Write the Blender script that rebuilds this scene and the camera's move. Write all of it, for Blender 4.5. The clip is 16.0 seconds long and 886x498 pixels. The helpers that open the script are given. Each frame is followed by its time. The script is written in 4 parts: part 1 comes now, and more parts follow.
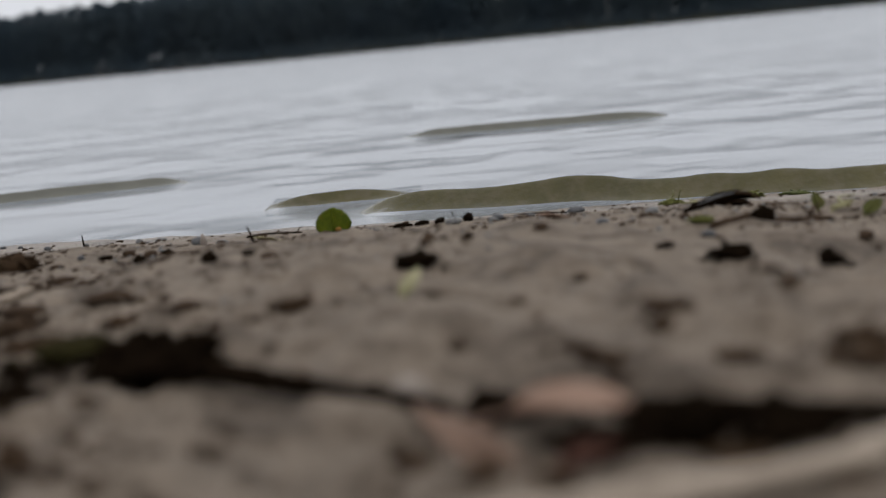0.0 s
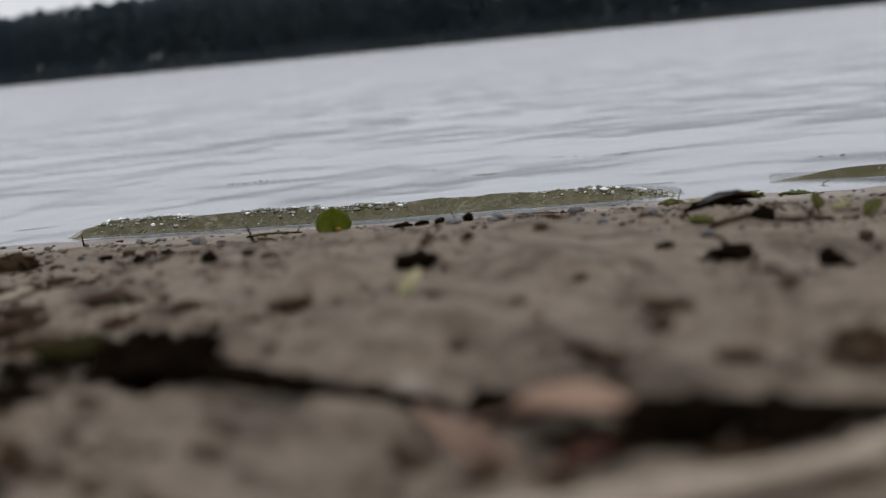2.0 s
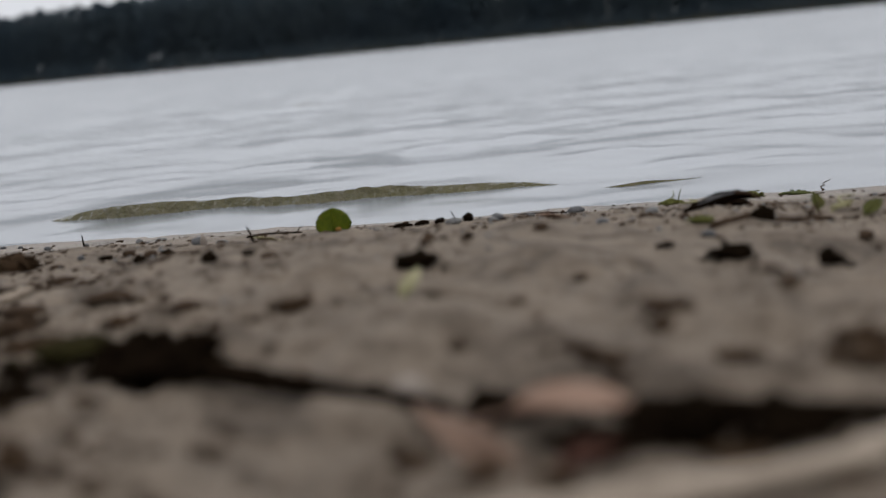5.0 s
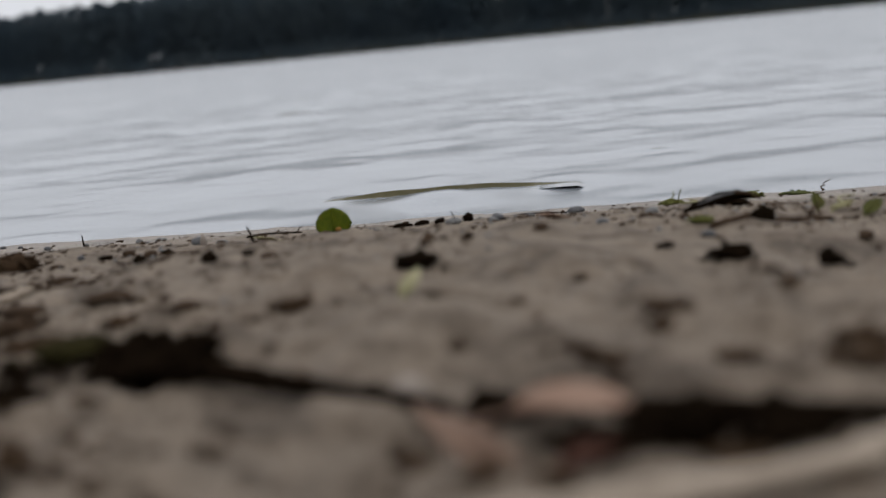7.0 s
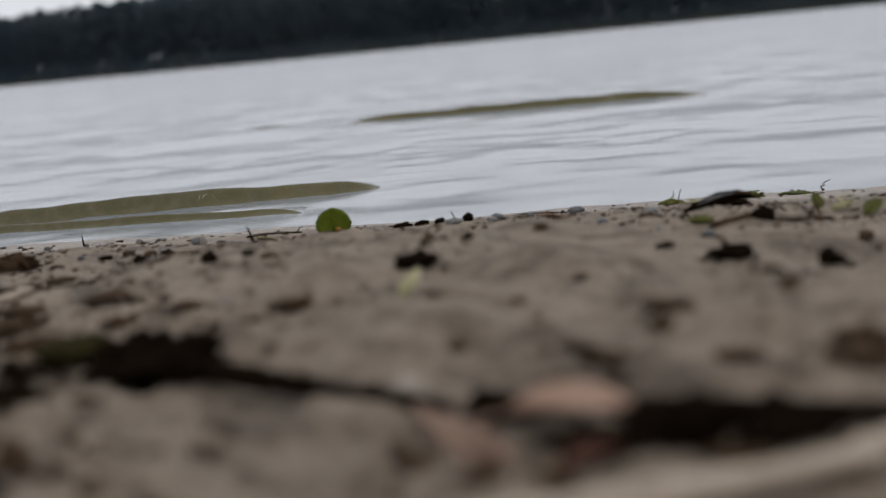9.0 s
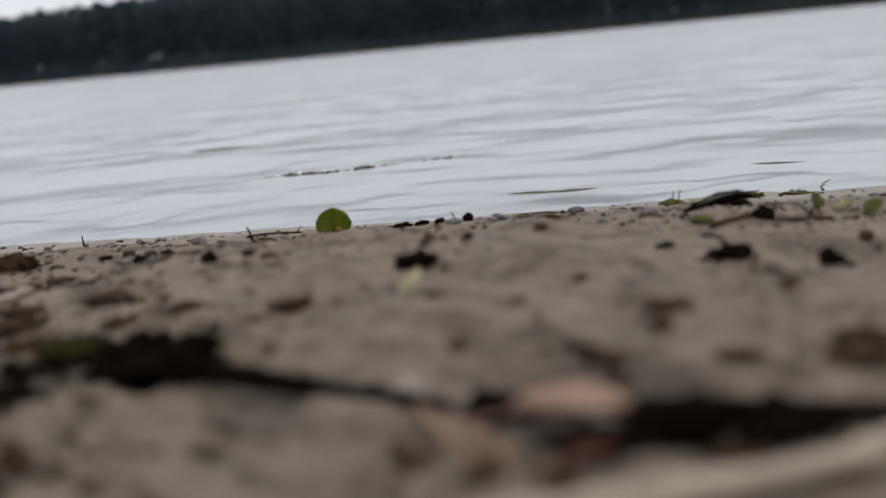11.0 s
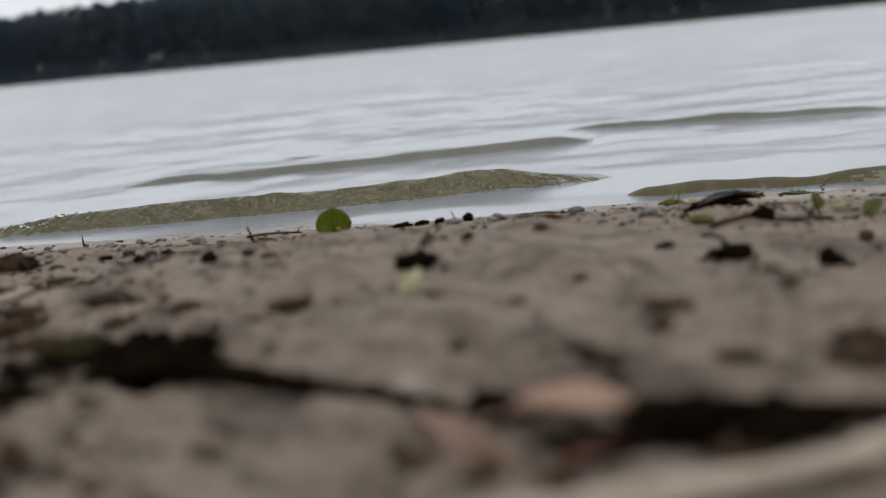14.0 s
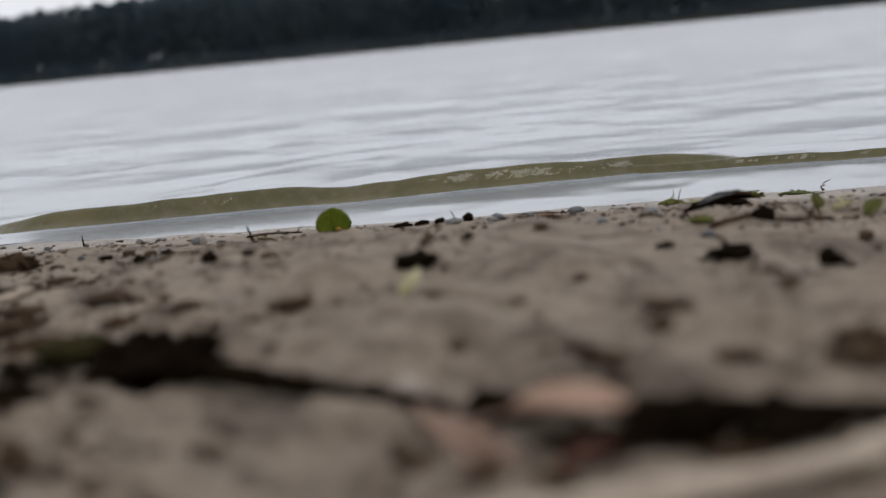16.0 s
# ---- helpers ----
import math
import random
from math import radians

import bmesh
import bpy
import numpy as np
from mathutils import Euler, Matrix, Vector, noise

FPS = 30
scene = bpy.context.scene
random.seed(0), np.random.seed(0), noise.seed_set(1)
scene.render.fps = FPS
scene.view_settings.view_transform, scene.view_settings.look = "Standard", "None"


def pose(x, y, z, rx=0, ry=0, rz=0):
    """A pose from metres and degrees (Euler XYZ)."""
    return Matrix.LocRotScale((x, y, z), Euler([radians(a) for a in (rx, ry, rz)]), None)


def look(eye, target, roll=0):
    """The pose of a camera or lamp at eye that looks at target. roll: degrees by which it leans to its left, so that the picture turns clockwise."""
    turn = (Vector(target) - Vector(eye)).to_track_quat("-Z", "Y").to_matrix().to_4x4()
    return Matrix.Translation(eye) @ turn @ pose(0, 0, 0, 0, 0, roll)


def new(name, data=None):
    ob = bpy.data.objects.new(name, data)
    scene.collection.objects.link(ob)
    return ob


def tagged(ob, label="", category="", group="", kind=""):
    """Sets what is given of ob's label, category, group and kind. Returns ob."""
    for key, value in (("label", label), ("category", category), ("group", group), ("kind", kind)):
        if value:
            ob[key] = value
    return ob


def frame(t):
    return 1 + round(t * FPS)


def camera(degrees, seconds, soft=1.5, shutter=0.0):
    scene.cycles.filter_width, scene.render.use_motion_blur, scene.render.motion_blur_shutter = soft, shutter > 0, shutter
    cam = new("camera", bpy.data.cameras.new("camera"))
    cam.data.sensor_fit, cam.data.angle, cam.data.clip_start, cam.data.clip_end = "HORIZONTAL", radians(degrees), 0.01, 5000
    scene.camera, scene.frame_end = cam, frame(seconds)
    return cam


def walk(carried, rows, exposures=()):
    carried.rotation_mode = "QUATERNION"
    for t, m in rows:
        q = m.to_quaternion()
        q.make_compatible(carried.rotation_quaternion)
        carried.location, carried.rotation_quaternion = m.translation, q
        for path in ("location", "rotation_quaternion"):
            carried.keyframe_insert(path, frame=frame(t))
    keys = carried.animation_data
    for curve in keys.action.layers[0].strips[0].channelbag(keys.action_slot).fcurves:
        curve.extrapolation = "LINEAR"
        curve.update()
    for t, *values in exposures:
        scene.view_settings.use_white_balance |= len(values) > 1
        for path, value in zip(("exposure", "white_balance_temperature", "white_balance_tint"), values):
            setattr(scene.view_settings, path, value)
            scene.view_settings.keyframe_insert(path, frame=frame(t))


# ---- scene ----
# A low view over a sandy lake shore: small waves run in, woods on the far bank.
EYE, PITCH, LEAN = (0.0, 0.0, 0.25), 9.52, -5.43
cam = camera(40, 16.0, soft=1.2)
cam.data.dof.use_dof = True
cam.data.dof.focus_distance = 1.9
cam.data.dof.aperture_fstop = 3.4
VIEW = look(EYE, (0.0, 10.0, 0.25 - 10 * math.tan(radians(PITCH))), LEAN)
walk(cam, [(0.0, VIEW), (16.0, VIEW)], [(0.0, -0.05), (4.2, -0.05), (6.3, -0.04), (9.2, -0.01), (11.3, 0.12), (16.0, 0.15)])

# ---- light: an overcast sky ----
world = bpy.data.worlds.new("overcast_sky")
scene.world = world
world.use_nodes = True
wn, wl = world.node_tree.nodes, world.node_tree.links
wn.clear()
sky = wn.new("ShaderNodeTexSky")
sky.sky_type = "NISHITA"
sky.sun_disc = False
sky.sun_elevation, sky.sun_rotation = radians(62), radians(160)
sky.air_density, sky.dust_density = 1.0, 4.0
grey = wn.new("ShaderNodeHueSaturation")
grey.inputs["Saturation"].default_value = 0.25
veil = wn.new("ShaderNodeMixRGB")
veil.inputs["Fac"].default_value = 0.9
# an overcast dome: about three times as bright overhead as at the horizon
dome = wn.new("ShaderNodeTexCoord")
height = wn.new("ShaderNodeSeparateXYZ")
rise = wn.new("ShaderNodeValToRGB")
rise.color_ramp.elements[0].position, rise.color_ramp.elements[0].color = 0.08, (0.545, 0.56, 0.595, 1)
rise.color_ramp.elements[1].position, rise.color_ramp.elements[1].color = 0.46, (1.06, 1.09, 1.15, 1)
gain = wn.new("ShaderNodeVectorMath")
gain.operation = "SCALE"
gain.inputs["Scale"].default_value = 14.5
wl.new(dome.outputs["Generated"], height.inputs[0])
wl.new(height.outputs["Z"], rise.inputs["Fac"])
wl.new(rise.outputs["Color"], gain.inputs[0])
wl.new(gain.outputs["Vector"], veil.inputs["Color2"])
back = wn.new("ShaderNodeBackground")
back.inputs["Strength"].default_value = 0.1
wout = wn.new("ShaderNodeOutputWorld")
wl.new(sky.outputs[0], grey.inputs["Color"])
wl.new(grey.outputs[0], veil.inputs["Color1"])
wl.new(veil.outputs[0], back.inputs["Color"])
wl.new(back.outputs[0], wout.inputs["Surface"])
sun = new("sun", bpy.data.lights.new("sun", "SUN"))
sun.data.energy, sun.data.angle, sun.data.color = 0.6, radians(25), (1.0, 0.97, 0.92)
sun.matrix_world = look((1.9, -5.2, 10.4), (0, 0, 0))


# ---- terrain shape ----
def lattice(ix, iy, seed):
    h = (ix.astype(np.int64) * 374761393 + iy.astype(np.int64) * 668265263 + seed * 974634777) & 0xFFFFFFFF
    h = ((h ^ (h >> 13)) * 1274126177) & 0xFFFFFFFF
    return ((h ^ (h >> 16)) & 0xFFFF) / 65535.0


def vnoise(x, y, seed=0):
    """Smooth noise in -1..1 over arrays."""
    x, y = np.asarray(x, float), np.asarray(y, float)
    ix, iy = np.floor(x), np.floor(y)
    fx, fy = x - ix, y - iy
    fx, fy = fx * fx * fx * (fx * (fx * 6 - 15) + 10), fy * fy * fy * (fy * (fy * 6 - 15) + 10)
    a, b = lattice(ix, iy, seed), lattice(ix + 1, iy, seed)
    c, d = lattice(ix, iy + 1, seed), lattice(ix + 1, iy + 1, seed)
    return 2 * ((a + (b - a) * fx) * (1 - fy) + (c + (d - c) * fx) * fy) - 1


def smooth(a, b, v):
    v = np.clip((v - a) / (b - a), 0, 1)
    return v * v * (3 - 2 * v)


FAR = 372.0  # the far bank


def sand_z(x, y):
    """Height of the ground: sand berm, beach, lake bed and far bank."""
    x, y = np.asarray(x, float), np.asarray(y, float)
    u = x / np.maximum(y, 0.35)                                   # bearing
    crest = np.interp(u, (-0.8, -0.36, -0.23, -0.09, 0.06, 0.19, 0.36, 0.8),
                      (0.066, 0.070, 0.080, 0.090, 0.082, 0.059, 0.043, 0.040))
    line = 1.755 - np.where(u < 0, 0.38, 0.28) * u + 0.02 * vnoise(x * 2.1, y * 0.4, 5)       # where the still water ends
    near = 0.088 + 0.006 * vnoise(x * 3 + 7, y * 3, 1)
    berm = near + (crest - near) * smooth(0.62, 1.02, y)
    fall = (y - 1.04) / (line - 1.04)
    foot = np.minimum(crest - 0.005, 0.052)
    beach = np.where(fall < 0.36, crest + (foot - crest) * smooth(0.0, 0.36, fall),
                     foot * np.clip((1 - fall) / 0.64, 0, 1) ** 0.98)
    bed = -0.10 * np.maximum(y - line, 0)
    bed = np.maximum(bed, -0.22 - 0.06 * np.maximum(y - line - 2.2, 0))
    bed = np.maximum(bed, -3.0)
    bank = smooth(FAR - 8, FAR + 3, y)
    z = np.where(y < 1.04, berm, np.where(y < line, beach, bed))
    z = z + bank * (3.6 + 0.012 * np.maximum(y - FAR, 0))
    lump = np.where(y < line + 0.1, 1.0, 0.0) * np.where(y < line, 1 - 0.8 * smooth(line - 0.5, line - 0.05, y), 0.2)
    calm = smooth(0.85, 1.0, y)                                   # the beach is smoother than the trodden berm
    z = z + lump * ((0.0090 - 0.0025 * calm) * vnoise(x * 9, y * 9, 2) + (0.0088 - 0.0048 * calm) * vnoise(x * 24, y * 24, 3)
                    + (0.0044 - 0.0026 * calm) * vnoise(x * 60, y * 60, 4))
    # the furrow that crosses the nearest sand, and the hollow pressed beside it
    fy = 0.50 + 0.02 * np.sin(x * 17 + 1.0)
    z = z - 0.012 * np.exp(-((y - fy) / 0.022) ** 2) * smooth(-0.16, -0.05, x) * np.where(y < 1, 1, 0)
    return z
# ---- end of terrain shape ----


# ---- materials ----
def material(name):
    m = bpy.data.materials.new(name)
    m.use_nodes = True
    nt = m.node_tree
    return m, nt.nodes, nt.links, nt.nodes["Principled BSDF"]


def noise_node(n, l, co, scale, detail=4.0, rough=0.6):
    t = n.new("ShaderNodeTexNoise")
    t.inputs["Scale"].default_value = scale
    t.inputs["Detail"].default_value = detail
    t.inputs["Roughness"].default_value = rough
    l.new(co, t.inputs["Vector"])
    return t.outputs["Fac"]


def ramp(n, l, fac, stops):
    r = n.new("ShaderNodeValToRGB")
    el = r.color_ramp.elements
    while len(el) < len(stops):
        el.new(0.5)
    for e, (p, c) in zip(el, stops):
        e.position, e.color = p, (*c, 1)
    l.new(fac, r.inputs["Fac"])
    return r.outputs["Color"]


def mix(n, l, fac, a, b, kind="MIX"):
    m = n.new("ShaderNodeMixRGB")
    m.blend_type = kind
    for value, slot in ((fac, "Fac"), (a, "Color1"), (b, "Color2")):
        if isinstance(value, (int, float)):
            m.inputs[slot].default_value = value
        elif isinstance(value, tuple):
            m.inputs[slot].default_value = (*value, 1)
        else:
            l.new(value, m.inputs[slot])
    return m.outputs["Color"]


def bump(n, l, height, bsdf, strength, distance):
    b = n.new("ShaderNodeBump")
    b.inputs["Strength"].default_value, b.inputs["Distance"].default_value = strength, distance
    l.new(height, b.inputs["Height"])
    l.new(b.outputs["Normal"], bsdf.inputs["Normal"])
    return b


def sand_material():
    m, n, l, p = material("damp_sand")
    co = n.new("ShaderNodeTexCoord").outputs["Object"]
    big = noise_node(n, l, co, 7, 5)
    mid = noise_node(n, l, co, 45, 5, 0.65)
    fine = noise_node(n, l, co, 900, 3, 0.7)
    col = ramp(n, l, big, [(0.3, (0.086, 0.065, 0.047)), (0.7, (0.210, 0.166, 0.126))])
    col = mix(n, l, 0.55, col, ramp(n, l, mid, [(0.37, (0.022, 0.016, 0.011)), (0.48, (0.120, 0.093, 0.070)), (0.7, (0.245, 0.193, 0.148))]))
    col = mix(n, l, 0.5, col, ramp(n, l, fine, [(0.35, (0.033, 0.027, 0.021)), (0.52, (0.131, 0.103, 0.078)), (0.7, (0.286, 0.228, 0.180))]))
    # damp stains and rotten leaf mould
    stain = ramp(n, l, noise_node(n, l, co, 15, 5, 0.62), [(0.50, (0, 0, 0)), (0.62, (0.6, 0.6, 0.6))])
    col = mix(n, l, stain, col, (0.024, 0.016, 0.010))
    # dark plant crumbs
    v = n.new("ShaderNodeTexVoronoi")
    v.inputs["Scale"].default_value = 120
    l.new(co, v.inputs["Vector"])
    crumb = ramp(n, l, v.outputs["Distance"], [(0.10, (1, 1, 1)), (0.2, (0, 0, 0))])
    patch = ramp(n, l, noise_node(n, l, co, 11, 3), [(0.5, (0, 0, 0)), (0.62, (1, 1, 1))])
    col = mix(n, l, mix(n, l, 1.0, crumb, patch, "MULTIPLY"), col, (0.035, 0.026, 0.02))
    # the damp strip that the waves wash
    geo = n.new("ShaderNodeNewGeometry")
    sep = n.new("ShaderNodeSeparateXYZ")
    l.new(geo.outputs["Position"], sep.inputs[0])
    wet = n.new("ShaderNodeMapRange")
    wet.inputs["From Min"].default_value, wet.inputs["From Max"].default_value = 0.034, 0.014
    l.new(sep.outputs["Z"], wet.inputs["Value"])
    col = mix(n, l, wet.outputs[0], col, mix(n, l, 1.0, col, (1.12, 1.12, 1.12), "MULTIPLY"))
    rough = n.new("ShaderNodeMapRange")
    rough.inputs["To Min"].default_value, rough.inputs["To Max"].default_value = 0.88, 0.38
    l.new(wet.outputs[0], rough.inputs["Value"])
    p.inputs["Specular IOR Level"].default_value = 0.2
    l.new(col, p.inputs["Base Color"])
    l.new(rough.outputs[0], p.inputs["Roughness"])
    h = mix(n, l, 0.4, mid, fine)
    bump(n, l, h, p, 0.85, 0.0045)
    return m


def water_material(name, dark, light, ior, swell, chop=0.0, rough=0.12):
    m, n, l, p = material(name)
    co = n.new("ShaderNodeTexCoord").outputs["Object"]
    col = ramp(n, l, noise_node(n, l, co, 5, 4), [(0.3, dark), (0.7, light)])
    if chop:
        # stirred-up sand, in streaks
        col = mix(n, l, ramp(n, l, noise_node(n, l, co, 38, 4), [(0.45, (0, 0, 0)), (0.7, (0.7, 0.7, 0.7))]), col, (0.058, 0.046, 0.022))
    l.new(col, p.inputs["Base Color"])
    p.inputs["Roughness"].default_value = rough
    p.inputs["IOR"].default_value = ior
    st = n.new("ShaderNodeMapping")
    st.inputs["Scale"].default_value = (0.75, 1.0, 1.0)
    l.new(co, st.inputs["Vector"])
    a = noise_node(n, l, st.outputs[0], 1.5, 2.5, 0.45)
    b = bump(n, l, a, p, swell, 0.12)
    if chop:
        c = n.new("ShaderNodeBump")
        c.inputs["Strength"].default_value, c.inputs["Distance"].default_value = chop, 0.022
        l.new(noise_node(n, l, co, 34, 3, 0.5), c.inputs["Height"])
        l.new(b.outputs["Normal"], c.inputs["Normal"])
        l.new(c.outputs["Normal"], p.inputs["Normal"])
    return m


def foam_material():
    m, n, l, p = material("foam")
    geo = n.new("ShaderNodeNewGeometry")
    l.new(ramp(n, l, geo.outputs["Random Per Island"], [(0.0, (0.06, 0.058, 0.04)), (0.4, (0.14, 0.138, 0.12)), (0.75, (0.30, 0.30, 0.29)), (1.0, (0.62, 0.63, 0.63))]), p.inputs["Base Color"])
    p.inputs["Roughness"].default_value = 0.12
    p.inputs["IOR"].default_value = 1.4
    return m


def organic(name, dark, light, scale=60, rough=0.75, spot=None, relief=0.002, gloss=0.12):
    """Leaf, bark or stone: two tones, spots and relief."""
    m, n, l, p = material(name)
    co = n.new("ShaderNodeTexCoord").outputs["Object"]
    f = noise_node(n, l, co, scale, 5, 0.65)
    col = ramp(n, l, f, [(0.32, dark), (0.68, light)])
    col = mix(n, l, 0.35, col, ramp(n, l, noise_node(n, l, co, scale * 6, 3), [(0.35, dark), (0.65, light)]))
    if spot:
        s = ramp(n, l, noise_node(n, l, co, scale * 1.7, 2), [(0.60, (0, 0, 0)), (0.68, (1, 1, 1))])
        col = mix(n, l, s, col, spot)
    l.new(col, p.inputs["Base Color"])
    p.inputs["Roughness"].default_value = rough
    p.inputs["Specular IOR Level"].default_value = gloss
    bump(n, l, f, p, 0.6, relief)
    return m


def woods_material(name, dark, light, size):
    m, n, l, p = material(name)
    geo = n.new("ShaderNodeNewGeometry")
    co = n.new("ShaderNodeTexCoord").outputs["Object"]
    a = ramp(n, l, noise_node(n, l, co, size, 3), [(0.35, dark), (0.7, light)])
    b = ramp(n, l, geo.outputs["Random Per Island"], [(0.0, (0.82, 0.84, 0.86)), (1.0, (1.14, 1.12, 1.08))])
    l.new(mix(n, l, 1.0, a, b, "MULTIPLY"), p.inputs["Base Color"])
    p.inputs["Roughness"].default_value = 0.9
    p.inputs["Specular IOR Level"].default_value = 0.0
    # leaves let half of the light through
    glow = n.new("ShaderNodeBsdfTranslucent")
    half = n.new("ShaderNodeMixShader")
    half.inputs[0].default_value = 0.5
    l.new(p.inputs["Base Color"].links[0].from_socket, glow.inputs["Color"])
    l.new(p.outputs[0], half.inputs[1])
    l.new(glow.outputs[0], half.inputs[2])
    l.new(half.outputs[0], n["Material Output"].inputs["Surface"])
    return m


SAND, FOAM = sand_material(), foam_material()
# the pale lake colour carries part of the sky's reflection; wave fronts stay olive
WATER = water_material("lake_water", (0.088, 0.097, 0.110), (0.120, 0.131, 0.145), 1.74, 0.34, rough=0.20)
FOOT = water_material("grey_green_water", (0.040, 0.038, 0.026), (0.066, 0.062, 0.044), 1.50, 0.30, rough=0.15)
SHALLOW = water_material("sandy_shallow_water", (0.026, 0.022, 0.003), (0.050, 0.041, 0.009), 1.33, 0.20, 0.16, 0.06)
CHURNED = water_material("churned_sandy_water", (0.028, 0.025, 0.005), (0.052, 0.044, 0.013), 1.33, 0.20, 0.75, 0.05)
OLIVE_LEAF = organic("olive_leaf", (0.020, 0.023, 0.003), (0.062, 0.060, 0.010), 60, 0.6, (0.05, 0.035, 0.01), 0.0006)
GREEN_LEAF = organic("green_leaf", (0.018, 0.030, 0.001), (0.060, 0.068, 0.002), 70, 0.5, (0.07, 0.045, 0.008), 0.0006, 0.05)
OLD_LEAF = organic("withered_leaf", (0.014, 0.009, 0.005), (0.046, 0.028, 0.016), 50, 0.85, gloss=0.03)
PINK_LEAF = organic("tan_leaf", (0.14, 0.085, 0.060), (0.27, 0.18, 0.135), 40, 0.6, (0.08, 0.045, 0.03))
PALE_LEAF = organic("pale_leaf", (0.12, 0.112, 0.052), (0.24, 0.215, 0.125), 50, 0.55, (0.16, 0.14, 0.06))
# dark wet bark, its base colour deepened further by the shade of its hollows
BARK = organic("shaded_wet_bark", (0.0025, 0.0018, 0.0012), (0.008, 0.005, 0.003), 70, 0.95, gloss=0.0)
TWIG = organic("brown_twig", (0.014, 0.009, 0.006), (0.050, 0.032, 0.020), 90, 0.85, gloss=0.03)
PALE_WOOD = organic("bleached_wood", (0.17, 0.135, 0.105), (0.29, 0.24, 0.19), 80, 0.75)
STONE = organic("dark_stone", (0.022, 0.022, 0.024), (0.080, 0.078, 0.078), 120, 0.45)
GREY_STONE = organic("grey_stone", (0.05, 0.05, 0.05), (0.15, 0.145, 0.14), 120, 0.6)
WEED = organic("water_weed", (0.020, 0.026, 0.008), (0.065, 0.070, 0.020), 110, 0.7)
# far leaves: the blue-grey of distance haze is put into their colour
WOODS = woods_material("hazed_conifer_leaves", (0.044, 0.061, 0.076), (0.064, 0.079, 0.088), 0.05)
REED = woods_material("bank_reeds", (0.045, 0.046, 0.030), (0.078, 0.074, 0.048), 0.2)
BIRCH = organic("birch_bark", (0.09, 0.095, 0.095), (0.17, 0.175, 0.17), 0.8, 0.7)


# ---- mesh helpers ----
def solid(name, verts, faces, mat, parent=None, label="", flat=False):
    me = bpy.data.meshes.new(name)
    me.from_pydata([tuple(v) for v in verts], [], [tuple(f) for f in faces])
    me.materials.append(mat)
    if not flat:
        me.polygons.foreach_set("use_smooth", [True] * len(me.polygons))
    me.update()
    ob = new(name, me)
    ob.parent = parent
    if label:
        tagged(ob, label)
    return ob


def part(name, bm, mat, parent=None, label="", flat=False):
    me = bpy.data.meshes.new(name)
    bm.to_mesh(me)
    bm.free()
    me.materials.append(mat)
    if not flat:
        me.polygons.foreach_set("use_smooth", [True] * len(me.polygons))
    ob = new(name, me)
    ob.parent = parent
    if label:
        tagged(ob, label)
    return ob


def sheet(xs, ys, height):
    """Vertices and faces of a height field over lines of x and y."""
    gx, gy = np.meshgrid(xs, ys)
    v = np.stack([gx.ravel(), gy.ravel(), height(gx, gy).ravel()], 1)
    nx, ny = len(xs), len(ys)
    i = (np.arange(ny - 1)[:, None] * nx + np.arange(nx - 1)[None, :]).ravel()
    return v, np.stack([i, i + 1, i + nx + 1, i + nx], 1)


def fast_sheet(name, xs, ys, height, mat):
    v, f = sheet(xs, ys, height)
    me = bpy.data.meshes.new(name)
    me.vertices.add(len(v))
    me.vertices.foreach_set("co", v.ravel())
    me.loops.add(f.size)
    me.loops.foreach_set("vertex_index", f.ravel().astype(np.int32))
    me.polygons.add(len(f))
    me.polygons.foreach_set("loop_start", np.arange(0, f.size, 4, dtype=np.int32))
    me.polygons.foreach_set("loop_total", np.full(len(f), 4, dtype=np.int32))
    me.polygons.foreach_set("use_smooth", np.ones(len(f), dtype=bool))
    me.update(calc_edges=True)
    me.materials.append(mat)
    return new(name, me)


def tube(points, radii, sides=7, rough=0.0, seed=0):
    """A closed tapering tube along points."""
    rnd = random.Random(seed)
    bm = bmesh.new()
    rings = []
    pts = [Vector(p) for p in points]
    for k, (p, r) in enumerate(zip(pts, radii)):
        d = (pts[min(k + 1, len(pts) - 1)] - pts[max(k - 1, 0)]).normalized()
        q = d.to_track_quat("Z", "Y")
        rings.append([bm.verts.new(p + q @ Vector((math.cos(a), math.sin(a), 0)) * r * (1 + rough * rnd.uniform(-1, 1)))
                      for a in (2 * math.pi * s / sides for s in range(sides))])
    for a, b in zip(rings, rings[1:]):
        for s in range(sides):
            bm.faces.new((a[s], a[(s + 1) % sides], b[(s + 1) % sides], b[s]))
    bm.faces.new(rings[0][::-1])
    bm.faces.new(rings[-1])
    return bm


def rock(size, seed, rough=0.25, cuts=2):
    """An uneven lump with the half sizes given, its base at z = 0."""
    bm = bmesh.new()
    bmesh.ops.create_icosphere(bm, subdivisions=cuts, radius=1)
    for v in bm.verts:
        w = noise.noise(v.co * 1.3 + Vector((seed * 3.7, seed, 0))) + 0.5 * noise.noise(v.co * 3.1 + Vector((seed, 0, seed * 2.1)))
        v.co *= 1 + rough * w
        v.co = Vector((v.co.x * size[0], v.co.y * size[1], (max(v.co.z, -0.75) + 0.55) * size[2]))
    return bm


# ---- the setting ----
def spread(parts):
    """Lines of a grid: runs of (start, stop, step)."""
    out = []
    for a, b, s in parts:
        out.extend(np.arange(a, b - 1e-6, s))
    return np.array(out + [parts[-1][1]])


def far_lines(a, b, count):
    return np.geomspace(a, b, count)


